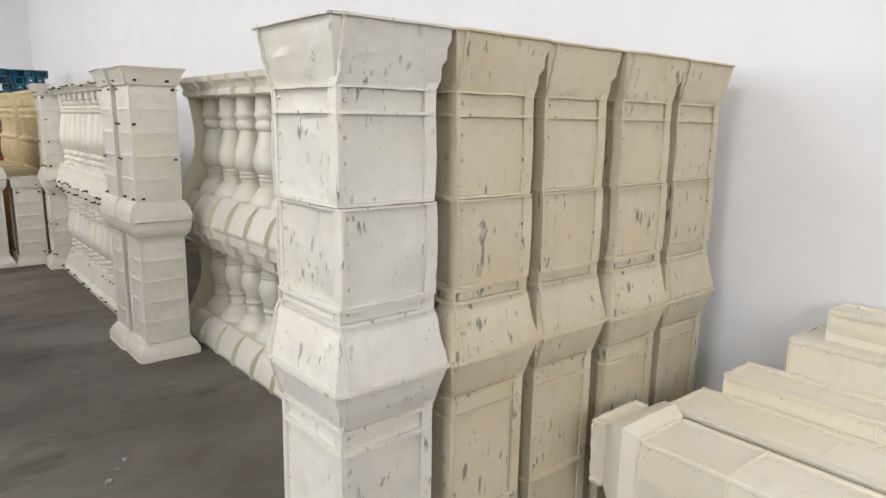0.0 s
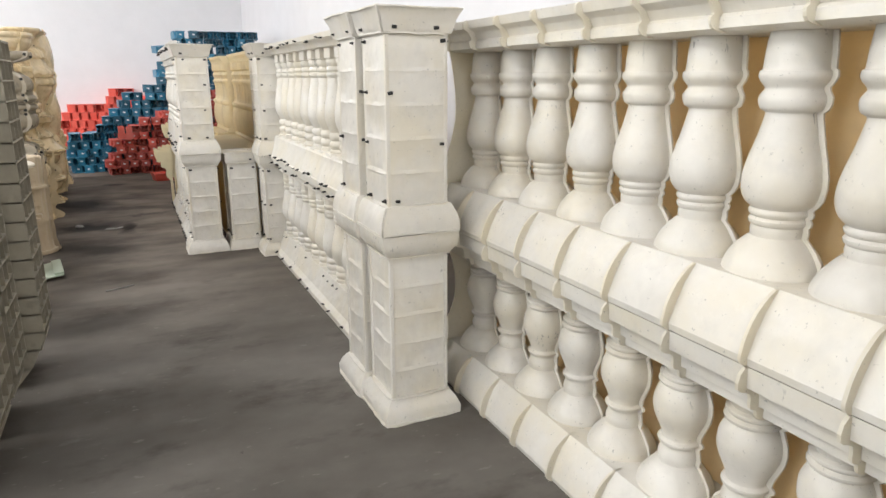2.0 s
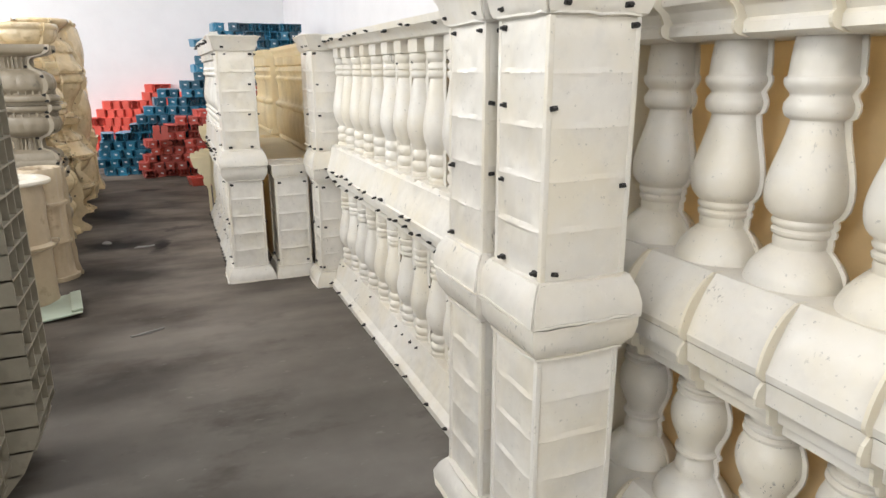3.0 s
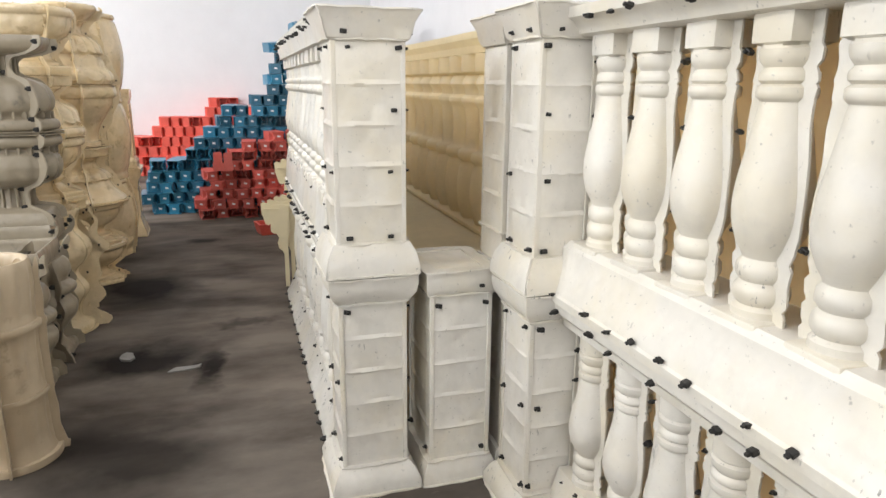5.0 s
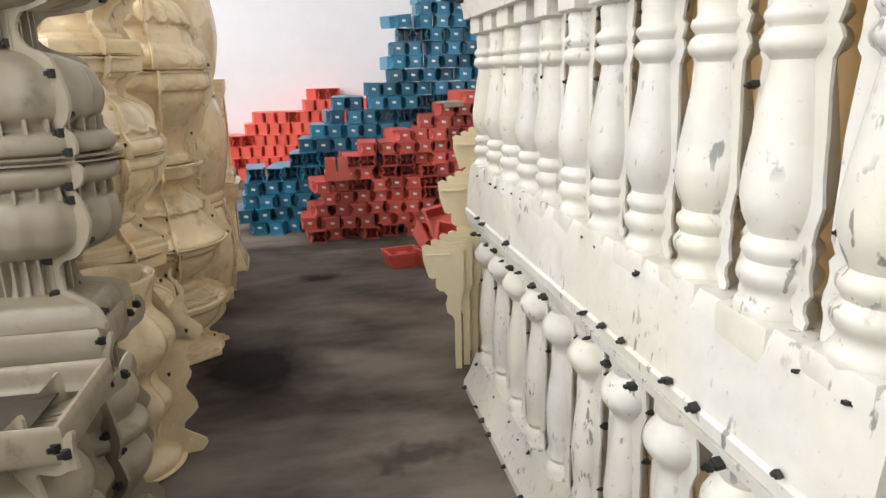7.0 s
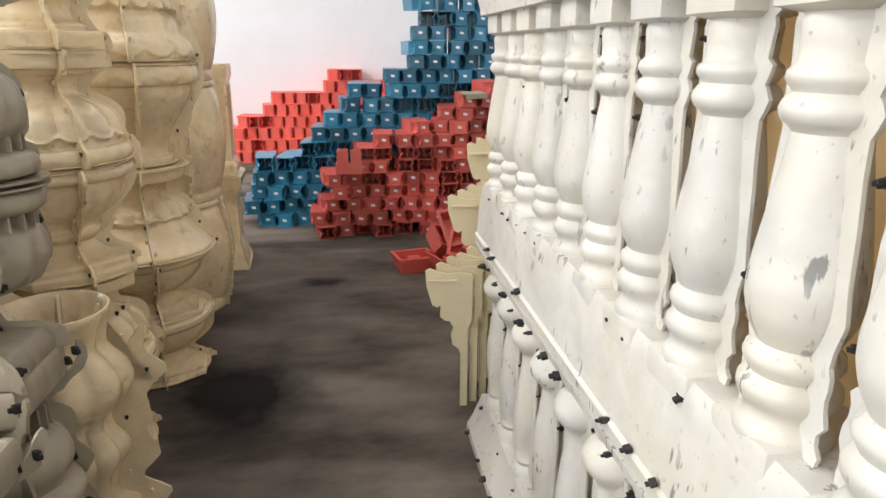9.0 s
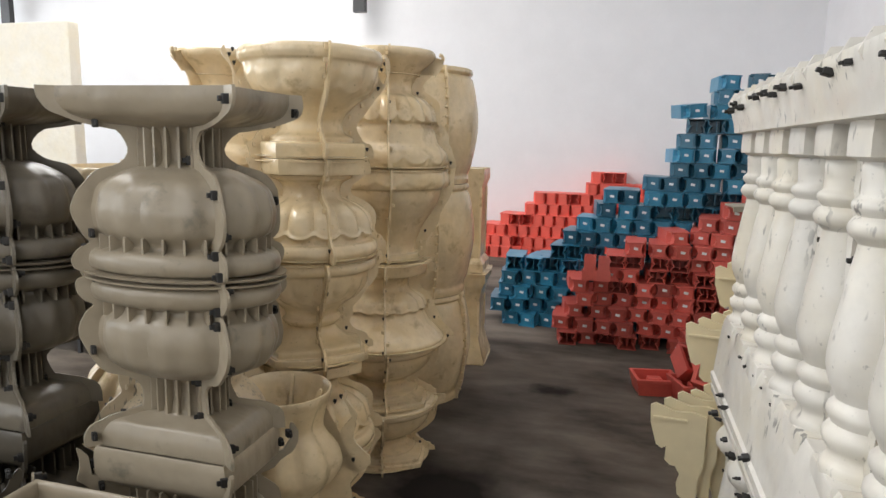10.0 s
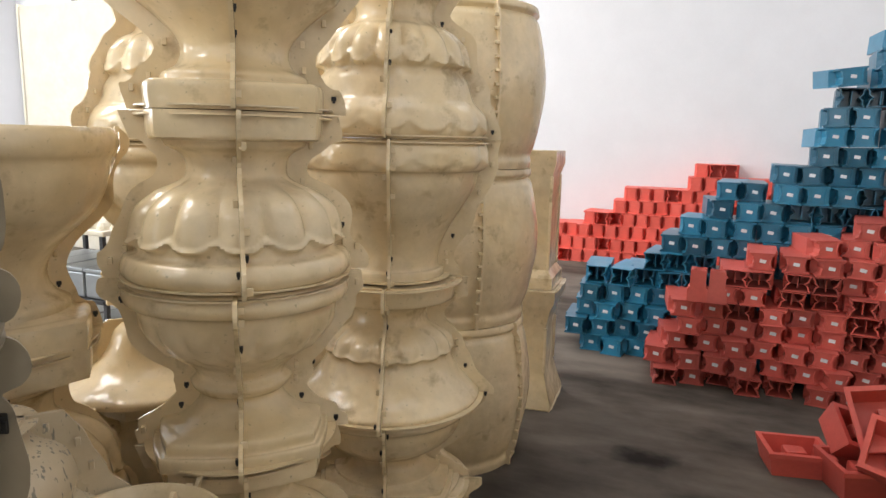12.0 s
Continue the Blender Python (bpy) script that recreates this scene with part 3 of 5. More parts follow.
LOW_G2 = [(0.084, 0.0), (0.086, 0.026), (0.078, 0.032), (0.074, 0.075), (0.07, 0.125), (0.064, 0.175), (0.058, 0.205), (0.05, 0.222)]
balustrade_mould(facing_west(G_X, G_Y - 0.03), 10, 0.214, LOW_G, TOP_G, KNOBBED, 0.080, (SCUFF, TAN), "white balustrade mould with knobbed balusters and black clips, on the floor", "clipped balustrade moulds", clips=True, ribs=False, seed=7, wide=True)
TOP_G2 = [(0.052, 0.80), (0.080, 0.804), (0.082, 0.826), (0.100, 0.885), (0.100, 0.905)]
balustrade_mould(facing_west(G_X, G_Y, 0.806), G_N, G_P, LOW_G2, TOP_G2, RINGED, 0.069, (SCUFF, TAN), "white balustrade mould with scuffed balusters and black clips, stacked on another", "clipped balustrade moulds", clips=True, ribs=False, seed=8, wide=True, square=[(0.895, 1.01)], teeth=True, plinths=0.10)
# a yellowed mould behind the short post
POTTED = [(0.70, 0.0), (0.86, 0.05), (1.0, 0.14), (1.0, 0.24), (0.88, 0.33), (0.80, 0.36), (0.96, 0.38), (0.98, 0.41), (0.90, 0.43), (0.62, 0.45), (0.56, 0.55), (0.60, 0.66), (0.70, 0.70), (0.82, 0.72), (0.82, 0.745), (0.62, 0.765),
          (0.66, 0.80), (0.80, 0.83), (0.66, 0.87), (0.60, 0.885), (0.84, 0.90), (0.84, 1.0)]
LOW_T = [(0.06, 0.0), (0.062, 0.02), (0.05, 0.04), (0.04, 0.05)]
TOP_T = [(0.05, 0.86), (0.068, 0.868), (0.075, 0.90), (0.10, 0.93), (0.105, 0.96)]
balustrade_mould(facing_west(1.40, 10.38, 0.741), 13, 0.20, LOW_T, TOP_T, POTTED, 0.094, (YELLOWED, YELLOWED), "yellowed tan balustrade mould standing on a box behind white posts", "yellowed balustrade moulds", ribs=False, seed=10, flare=0.02, closed=0.44)
balustrade_mould(facing_west(1.36, 11.95, 0.741), 6, 0.20, LOW_T, TOP_T, POTTED, 0.094, (YELLOWED, YELLOWED), "yellowed tan balustrade mould standing on a box beyond another", "yellowed balustrade moulds", ribs=False, seed=11, flare=0.02, closed=0.44)


# ---- square post and pillar moulds ----
def creased(z0, z1, n, lift=0.007):
    """A flat run with n soft cross creases between pillowed fields."""
    out = []
    step = (z1 - z0) / (n + 1)
    for i in range(n + 1):
        a = z0 + i * step
        out += [(0.0015 if i else 0.0, a + (0.012 if i else 0.0)), (0.0055, a + step * 0.5), (0.004, a + step - 0.010)]
        if i < n: out += [(lift, a + step - 0.002), (lift, a + step)]
    return out + [(0.0, z1)]


STUD = []


def ring_plate(o, i, z0, z1, rnd, wavy=1.0):
    """A flat square ring between two oblongs (x0, x1, y0, y1), its outer edge a little wavy."""
    bm = bmesh.new()
    k = 8
    way = []
    for s in range(4):
        for n in range(k):
            way.append((s, n / k))
    rough = [(wavy * rnd.uniform(-0.004, 0.003), wavy * rnd.uniform(-0.0025, 0.0025)) for w in way]
    loops = []
    for q, free in ((o, 1), (i, 0)):
        P = [(q[0], q[2]), (q[1], q[2]), (q[1], q[3]), (q[0], q[3])]
        cx, cy = (q[0] + q[1]) / 2, (q[2] + q[3]) / 2
        for z in (z0, z1):
            ring = []
            for (s, u), (dr, dz) in zip(way, rough):
                a, b = P[s], P[(s + 1) % 4]
                x, y = a[0] + (b[0] - a[0]) * u, a[1] + (b[1] - a[1]) * u
                f = 1 + free * (dr + (0 if u else -0.008)) / max(abs(x - cx), abs(y - cy))
                ring.append(bm.verts.new((cx + (x - cx) * f, cy + (y - cy) * f, z + free * dz)))
            loops.append(ring)
    o0, o1, i0, i1 = loops
    m = len(o0)
    for a in range(m):
        b = (a + 1) % m
        for p, q in ((o0, o1), (o1, i1), (i1, i0), (i0, o0)):
            bm.faces.new((p[a], p[b], q[b], q[a]))
    return bm


def square_mould(name, m, w, d, profile, flanges, mat, label, category, group, clip_rows=(), seed=1, top_open=False, inset=0.02, studs=(), stud_sides=(0, 3), proud=0.010, edging=0.0, pegs=0.45):
    """Four side panels along one profile of (out, z), held by flange rings. Local origin is the foot's front (-x, -y) corner."""
    rnd = random.Random(seed)
    root = thing(name, m, label, category, group)
    for k in range(4):
        L = w if k % 2 == 0 else d
        D = d if k % 2 == 0 else w
        bm = bmesh.new()
        T = 0.005
        cols = 8
        grid = []
        for o, z in profile:
            row = []
            for i in range(cols):
                u = i / (cols - 1)
                edge = min(u, 1 - u) * L
                soft = o if abs(o) > 0.012 or edge > 0.028 else 0.0
                row.append(bm.verts.new((-L / 2 - o + u * (L + 2 * o) if abs(o) > 0.012 else -L / 2 + u * L, -D / 2 - soft - (rnd.uniform(-0.0022, 0.0022) if edge > 0.02 else rnd.uniform(0, 0.0012)), z)))
            grid.append(row)
        for r0, r1 in zip(grid, grid[1:]):
            for i in range(cols - 1):
                bm.faces.new((r0[i], r0[i + 1], r1[i + 1], r1[i]))
        bmesh.ops.recalc_face_normals(bm, faces=bm.faces[:])
        ob = part("side_panel", bm, mat, root, smooth=28)
        md = ob.modifiers.new("thickness", "SOLIDIFY")
        md.thickness, md.offset = T, -1
        ob.matrix_local = pose(w / 2, d / 2, 0, 0, 0, 90 * k)
    for z, o, t in flanges:
        g = proud
        X0, X1, Y0, Y1 = -o - g, w + o + g, -o - g, d + o + g
        k = 0.03 + o
        bm = ring_plate((X0, X1, Y0, Y1), (X0 + k, X1 - k, Y0 + k, Y1 - k), z - t / 2, z + t / 2, rnd, 0.4 if edging else 1.0)
        part("flange", bm, mat, root)
    z0, z1 = profile[0][1], profile[-1][1]
    runs = []
    s = None
    for o, z in profile:
        if abs(o) <= 0.012:
            s = z if s is None else s
            e = z
        elif s is not None:
            runs.append((s, e)); s = None
    if s is not None: runs.append((s, e))
    for s, e in runs:
        if e - s < 0.05: continue
        for cx, cy in ((0, 0), (w, 0), (0, d), (w, d)):
            part("corner_seam", boxed(cx - 0.008, cx + 0.008, cy - 0.008, cy + 0.008, s, e, bevel=0.003), mat, root)
    if edging:   # flat strips bolted along the upright edges, following the outline
        for k in range(4):
            L, D = (w, d) if k % 2 == 0 else (d, w)
            reach = [(o + 0.009 + rnd.uniform(-0.0015, 0.0015), z) for o, z in profile]
            strip = part("edge_strip", prism(reach + [(o - edging, z) for o, z in profile[::-1]], 0.006, lambda a, b, e: (L / 2 + a, -D / 2 - 0.009 + e, b)), mat, root)
            strip.matrix_local = pose(w / 2, d / 2, 0, 0, 0, 90 * k)
    part("core", boxed(inset, w - inset, inset, d - inset, z0 + 0.004, z1 - (0.12 if top_open else 0.004)), mat, root, "inner wall of the mould")
    for z in studs:
        for k in stud_sides:
            L, D = (w, d) if k % 2 == 0 else (d, w)
            for u in (0.07, 0.93):
                at = pose(w / 2, d / 2, 0, 0, 0, 90 * k) @ pose(-L / 2 + u * L, -D / 2 - 0.004, z + rnd.uniform(-0.006, 0.006), 90, 0, 0)
                if not STUD:
                    STUD.append(part("stud", lathe([(0.0045, -0.004), (0.0045, 0.001), (0.003, 0.0035)], 8), mat, root))
                    STUD[0].matrix_local = at
                elif u > 0.5 and rnd.random() < pegs:
                    clip(root, at @ pose(0, 0, 0, 0, 0, 90), 0.42)
                else:
                    again(STUD[0], at, root)
    for z, o in clip_rows:
        for k in range(4):
            L, D = (w, d) if k % 2 == 0 else (d, w)
            for u in (0.12, 0.88):
                if rnd.random() < 0.8:
                    c = pose(w / 2, d / 2, 0, 0, 0, 90 * k) @ pose(-L / 2 + u * L + rnd.uniform(-0.02, 0.02), -D / 2 - o - 0.004, z, 0, rnd.uniform(-10, 10), 0)
                    clip(root, c, rnd.uniform(0.75, 1.1))
    return root


POST_LOW = [(0.050, 0.0), (0.052, 0.035), (0.035, 0.075), (0.016, 0.10)] + creased(0.105, 0.72, 4) + [(0.016, 0.735), (0.036, 0.765), (0.042, 0.80), (0.042, 0.825)]
POST_HIGH = [(0.044, 0.0), (0.044, 0.03), (0.034, 0.07), (0.016, 0.105)] + creased(0.11, 0.765, 4) + [(0.016, 0.775), (0.022, 0.79), (0.03, 0.825), (0.05, 0.862)]
LOW_FL = [(0.004, 0.05, 0.008), (0.104, 0.012, 0.006), (0.728, 0.012, 0.006), (0.824, 0.042, 0.006)]
HIGH_FL = [(0.004, 0.044, 0.006), (0.108, 0.012, 0.006), (0.77, 0.012, 0.006), (0.860, 0.05, 0.006)]


def tall_post(x, y, w, d, lean=0.0, seed=1, clips_low=True):
    low_clips = [(0.135, 0), (0.70, 0), (0.42, 0)] if clips_low else [(0.66, 0)]
    square_mould("post_mould", pose(x, y, 0, 0, 0, lean), w, d, POST_LOW, LOW_FL, WHITE, "white square post mould with creased sides, flared foot on the floor", "post mould", "square post moulds", low_clips if clips_low else (), seed)
    square_mould("post_mould", pose(x, y, 0.830, 0, 0, lean), w, d, POST_HIGH, HIGH_FL, WHITE, "white square post mould with flared cap and black clips, stacked", "post mould", "square post moulds",
                 [(0.13, 0), (0.35, 0), (0.55, 0), (0.745, 0), (0.79, 0.018)], seed + 1)


tall_post(1.045, 4.06, 0.245, 0.245, seed=21, clips_low=False)
tall_post(1.03, 4.37, 0.24, 0.24, seed=23, clips_low=False)
tall_post(1.095, 7.08, 0.21, 0.21, seed=25)
tall_post(0.53, 7.41, 0.225, 0.225, seed=27)
SHORT = [(0.036, 0.0), (0.036, 0.03), (0.016, 0.085)] + creased(0.09, 0.735, 4) + [(0.016, 0.745), (0.022, 0.76), (0.022, 0.828)]
square_mould("post_mould", pose(0.85, 7.39, 0), 0.22, 0.30, SHORT, [(0.004, 0.036, 0.006), (0.088, 0.012, 0.006), (0.74, 0.012, 0.006), (0.826, 0.022, 0.006)], WHITE,
             "short white square post mould with an open box top", "post mould", "square post moulds", [(0.12, 0), (0.70, 0), (0.77, 0.022)], 31)

# one more pair squeezed in behind
square_mould("post_mould", pose(1.135, 7.41, 0), 0.20, 0.20, SHORT, [(0.004, 0.036, 0.006), (0.826, 0.022, 0.006)], WHITE, "short white square post mould standing behind a taller post", "post mould", "square post moulds", seed=33)
square_mould("post_mould", pose(1.13, 7.43, 0.832), 0.20, 0.20, [(0.012, 0.0), (0.008, 0.06)] + POST_HIGH[4:], HIGH_FL[1:], WHITE, "white square post mould with creased sides, stacked behind a taller post", "post mould", "square post moulds", seed=34)

# the tiers of pillar moulds by the wall
PILLAR = [(0.0, 0.0), (0.0, 0.27), (0.0, 0.30)] + [(0.0, 0.56), (0.0, 0.618), (0.0, 0.677), (0.014, 0.70), (0.022, 0.735), (0.033, 0.775), (0.036, 0.793), (0.034, 0.82), (0.022, 0.87), (0.014, 0.92), (0.0, 0.947), (0.0, 0.985)]
PILLAR_FL = [(0.004, 0.0, 0.008), (0.30, 0.0, 0.010), (0.618, 0.0, 0.009), (0.677, 0.0, 0.009), (0.793, 0.036, 0.010), (0.947, 0.0, 0.009), (0.983, 0.0, 0.009)]
BLOCKP = [(0.0, 0.0), (0.004, 0.06), (0.005, 0.12), (0.004, 0.2), (0.0, 0.240)]
CAPP = [(0.0, 0.0)] + [(0.004, 0.06), (0.005, 0.12), (0.0, 0.215), (0.0, 0.272), (0.014, 0.30), (0.016, 0.325), (0.026, 0.345), (0.027, 0.37), (0.033, 0.39), (0.035, 0.421)]
for i in range(5):
    x = 0.772 + 0.345 * i
    y = 1.38 + (0.006, 0.0, 0.012, -0.004, 0.008)[i]
    square_mould("pillar_mould", pose(x, y, 0, 0, 0, 0.4 * (i % 2)), 0.265, 0.30, PILLAR, PILLAR_FL, SCUFF if i == 0 else MARKED, ("worn white" if i == 0 else "cream") + " plastic pillar mould with a flared middle, on the floor", "pillar mould", "stacked pillar moulds", seed=40 + i, proud=0.016, edging=0.026, studs=(0.08, 0.2, 0.36, 0.44, 0.52, 0.65, 0.965))
    square_mould("pillar_mould", pose(x + 0.003, y - 0.002, 0.987), 0.265, 0.30, BLOCKP, [(0.004, 0.0, 0.006), (0.236, 0.0, 0.006)], SCUFF if i == 0 else MARKED, ("worn white" if i == 0 else "cream") + " plastic box mould with dark scuffs, in a stack", "pillar mould", "stacked pillar moulds", seed=50 + i, proud=0.016, edging=0.026, studs=(0.04, 0.1, 0.16, 0.21))
    square_mould("pillar_mould", pose(x - 0.002, y + 0.001, 1.228), 0.265, 0.30, CAPP, [(0.004, 0.0, 0.007), (0.215, 0.0, 0.008), (0.272, 0.0, 0.006), (0.418, 0.033, 0.006)], SCUFF if i == 0 else MARKED,
                 ("worn white" if i == 0 else "cream") + " plastic cap mould with a flared rim, topping a stack", "pillar mould", "stacked pillar moulds", seed=60 + i, proud=0.016, edging=0.026, top_open=True, studs=(0.04, 0.1, 0.16, 0.245))

# pillar moulds lying side by side in front of the tiers
LIE = [(0.0, 0.0), (0.0, 0.05), (0.028, 0.09), (0.034, 0.13), (0.013, 0.17), (0.004, 0.18), (0.005, 0.5), (0.004, 0.82), (0.013, 0.84), (0.03, 0.88), (0.034, 0.93)]
LIE_FL = [(0.004, 0.0, 0.006), (0.175, 0.004, 0.006), (0.45, 0.004, 0.006), (0.83, 0.004, 0.006), (0.925, 0.034, 0.006)]
LYING = "cream plastic pillar mould lying on its side on "
for x, y, z in ((1.74, 1.27, 0.0), (2.05, 1.24, 0.0), (2.33, 1.22, 0.0), (1.645, 1.29, 0.246)):
    square_mould("pillar_mould", pose(x, y, z + 0.044, 90, 0, 0), 0.225, 0.20, LIE, LIE_FL, CREAM, LYING + ("others" if z else "the floor"), "pillar mould", "lying pillar moulds", seed=int(70 + 10 * x),
                 studs=(0.06, 0.2, 0.28, 0.36, 0.44, 0.52, 0.60, 0.68, 0.76), stud_sides=(2, 3), pegs=0.0)
PLAIN = [(0.0, 0.0), (0.003, 0.2), (0.004, 0.45), (0.003, 0.7), (0.0, 0.95)]
for x, y, z, w, tall in ((1.915, 1.20, 0.29, 0.235, 0.205), (2.165, 1.13, 0.29, 0.165, 0.28), (2.345, 1.08, 0.29, 0.23, 0.18), (2.345, 1.0, 0.484, 0.23, 0.215), (2.44, 0.92, 0.712, 0.135, 0.09)):
    square_mould("pillar_mould", pose(x, y, z, 90, 0, 0), w, tall, PLAIN, [(0.004, 0.0, 0.007), (0.475, 0.0, 0.007), (0.946, 0.0, 0.007)], CREAM, "cream plastic pillar mould bolted along its edges, lying on others", "pillar mould", "lying pillar moulds",
                 seed=int(70 + 10 * x + 30 * z), studs=[0.05 + 0.075 * i for i in range(12)], stud_sides=(2, 3), proud=0.008, edging=0.02, pegs=0.0)
# the closed box moulds behind the short post
square_mould("box_mould", pose(0.87, 7.74, 0.0), 0.70, 2.70, [(0.0, 0.0), (0.004, 0.2), (0.005, 0.4), (0.004, 0.6), (0.0, 0.735)], [(0.004, 0.0, 0.006), (0.731, 0.0, 0.006)], YELLOWED, "yellowed tan box mould with a flat top on the floor", "box mould", "yellowed balustrade moulds", seed=95)
square_mould("box_mould", pose(1.16, 10.70, 0.0), 0.40, 1.28, [(0.0, 0.0), (0.004, 0.2), (0.005, 0.4), (0.004, 0.6), (0.0, 0.735)], [(0.004, 0.0, 0.006), (0.731, 0.0, 0.006)], YELLOWED, "yellowed tan box mould under a balustrade mould", "box mould", "yellowed balustrade moulds", seed=96)


# ---- piles of block moulds ----
def block_mesh(w, h, l, mat, closed):
    """A block mould of waisted plan: flat plates above and below, and between them a recessed end plate or an open cell."""
    e, k = 0.010, (0.37 if closed else 0.44) * w
    half = [(w / 2, 0), (w / 2, e), (k, e + 0.008), (k - 0.002, h * 0.36), (k - (0.007 if closed else 0.020), h / 2), (k - 0.002, h * 0.64), (k, h - e - 0.008), (w / 2, h - e), (w / 2, h)]
    ends = half + [(-a, b) for a, b in half[::-1]]
    full = [(math.copysign(w / 2 + 0.012, a), b) for a, b in ends]
    bm = bmesh.new()
    rings = [[bm.verts.new((a, y, b)) for a, b in q] for q, y in ((ends, 0), (ends, 0.10), (full, 0.115), (full, l))]
    for r0, r1 in zip(rings, rings[1:]):
        for a in range(len(ends)):
            b = (a + 1) % len(ends)
            bm.faces.new((r0[a], r0[b], r1[b], r1[a]))
    bm.faces.new(rings[0]), bm.faces.new(rings[-1][::-1])
    bmesh.ops.recalc_face_normals(bm, faces=bm.faces[:])
    front = [f for f in bm.faces if all(v.co.y < 1e-6 for v in f.verts)]
    bmesh.ops.inset_region(bm, faces=front, thickness=0.007, depth=0)
    bmesh.ops.inset_region(bm, faces=front, thickness=0.002, depth=-0.005 if closed else -l * 0.5)
    return bm


def make_block(name, mat, closed, label, group, w=0.17, h=0.13, l=0.42, sticker=True):
    ob = part(name, block_mesh(w, h, l, mat, closed), mat)
    tagged(ob, label, "block mould", group)
    if closed and sticker:
        s = part("sticker", boxed(-0.017, 0.017, -0.0015, 0.0015, -0.010, 0.010), STICKER, ob, "small white paper sticker")
        s.matrix_local = pose(0.003, 0.0037, h * 0.52, 0, 9, 0)
    elif not closed:
        part("inner_wall", boxed(-0.003, 0.003, 0.03, l * 0.45, 0.018, h - 0.018), mat, ob)
    return ob


def pile(mat, colour, group, y, rows, x_end, seed, h=0.134, w=0.172, depth=1, stagger=0.03, turned=0.0, loose=1.0):
    """rows: where each course begins along x. Blocks lie with their ends to the aisle."""
    rnd = random.Random(seed)
    kinds = [make_block("block_mould", mat, c, f"{colour} plastic block mould in a tall loose pile" if c else f"{colour} plastic block mould with open waisted cells, in a pile", group, w - 0.008, h - 0.004) for c in (True, False)]
    used = [False, False]
    for k, x0 in enumerate(rows):
        x = x0
        run = 0
        while x < x_end:
            run -= 1
            if run < 0:
                kind = 0 if rnd.random() < 0.78 else 1
                run = rnd.randint(0, 2)
            if rnd.random() < turned * 0.45 and x + 0.42 < x_end:
                m = pose(x, y + stagger * k + rnd.uniform(-0.03, 0.05) + w / 2, k * h + 0.001, 0, rnd.uniform(-1, 1), -90 + rnd.uniform(-5, 5))
                if used[0]:
                    copy_thing(kinds[0], m)
                    x += 0.43
                    continue
            for q in range(depth):
                m = pose(x + w / 2 + rnd.uniform(-0.008, 0.008), y + stagger * k + 0.43 * q + loose * rnd.uniform(-0.05, 0.04), k * h + 0.001, rnd.uniform(-1.2, 1.2), rnd.uniform(-2, 2), loose * rnd.uniform(-7, 7))
                if not used[kind]:
                    used[kind] = True
                    kinds[kind].matrix_world = m
                else:
                    copy_thing(kinds[kind], m)
            x += w * (1.0 if kind == 0 else 0.97) + (rnd.uniform(0.0, 0.012) if rnd.random() < 0.85 else rnd.uniform(0.02, 0.06))


# where each course starts, from the floor up
pile(BLUE, "dark blue", "blue block moulds", 13.22, [-0.74, -0.84, -0.80, -0.76, -0.72, -0.36, -0.26, -0.16, 0.03, 0.06, 0.38, 0.60, 0.63, 0.63, 0.70, 0.90, 0.92, 0.95], 2.12, 5, stagger=0.02, h=0.1205, w=0.152, loose=1.3)
pile(RED, "dark red", "red block moulds", 12.86, [-0.20, -0.27, -0.15, -0.10, -0.13, 0.10, 0.13, 0.27, 0.60, 0.80, 0.98, 1.20], 1.95, 6, stagger=0.013, h=0.1035, w=0.146, turned=0.0, loose=1.5)
for x, z, turn, mat, lean in ((0.01, 0.52, 4, RED, 2), (0.115, 0.52, -6, RED, -3)):
    ob = make_block("block_mould", mat, False, "dark red plastic block mould stood upright on the pile", "red block moulds", 0.088, 0.10, 0.19)
    ob.matrix_world = pose(x, 12.80, z, -90 + lean, 0, 0) @ pose(0, -0.2, 0.0)
ob = make_block("block_mould", BLUE, True, "dark blue plastic block mould tilted on top of the pile", "blue block moulds", 0.17, 0.11, 0.36)
ob.matrix_world = pose(0.775, 13.47, 1.812, 3, -7, 14)
sheet = thing("plastic_sheet", pose(1.08, 12.95, 1.146, 3, -2, 12), "grey bent plastic sheet lying on red block moulds", "plastic sheet")
part("sheet", boxed(-0.09, 0.09, -0.08, 0.08, 0.0, 0.012, bevel=0.004), DIMCREAM, sheet)
part("folded_edge", boxed(-0.09, 0.09, -0.098, -0.082, -0.03, 0.012, bevel=0.003), DIMCREAM, sheet)
rnd = random.Random(7)
far = bmesh.new()
for k, x0 in enumerate([-2.3, -2.3, -2.25, -1.42, -1.06, -0.95, -0.24, -0.19]):
    x = x0
    while x < (0.75 if k < 6 else 0.62 if k == 6 else 0.22):
        one = block_mesh(0.148, 0.151, 0.42, ORANGE, rnd.random() < 0.85)
        one.transform(pose(x + 0.076, 16.70 + 0.03 * k + rnd.uniform(-0.06, 0.03), 0.152 * k, 0, rnd.uniform(-1.0, 1.0), rnd.uniform(-6, 6)))
        me = bpy.data.meshes.new("tmp")
        one.to_mesh(me); one.free()
        far.from_mesh(me)
        bpy.data.meshes.remove(me)
        x += 0.150 + rnd.uniform(0, 0.010)
tagged(part("far_block_moulds", far, ORANGE), "bright orange-red plastic block moulds piled against the far wall", "block moulds", kind="stuff")


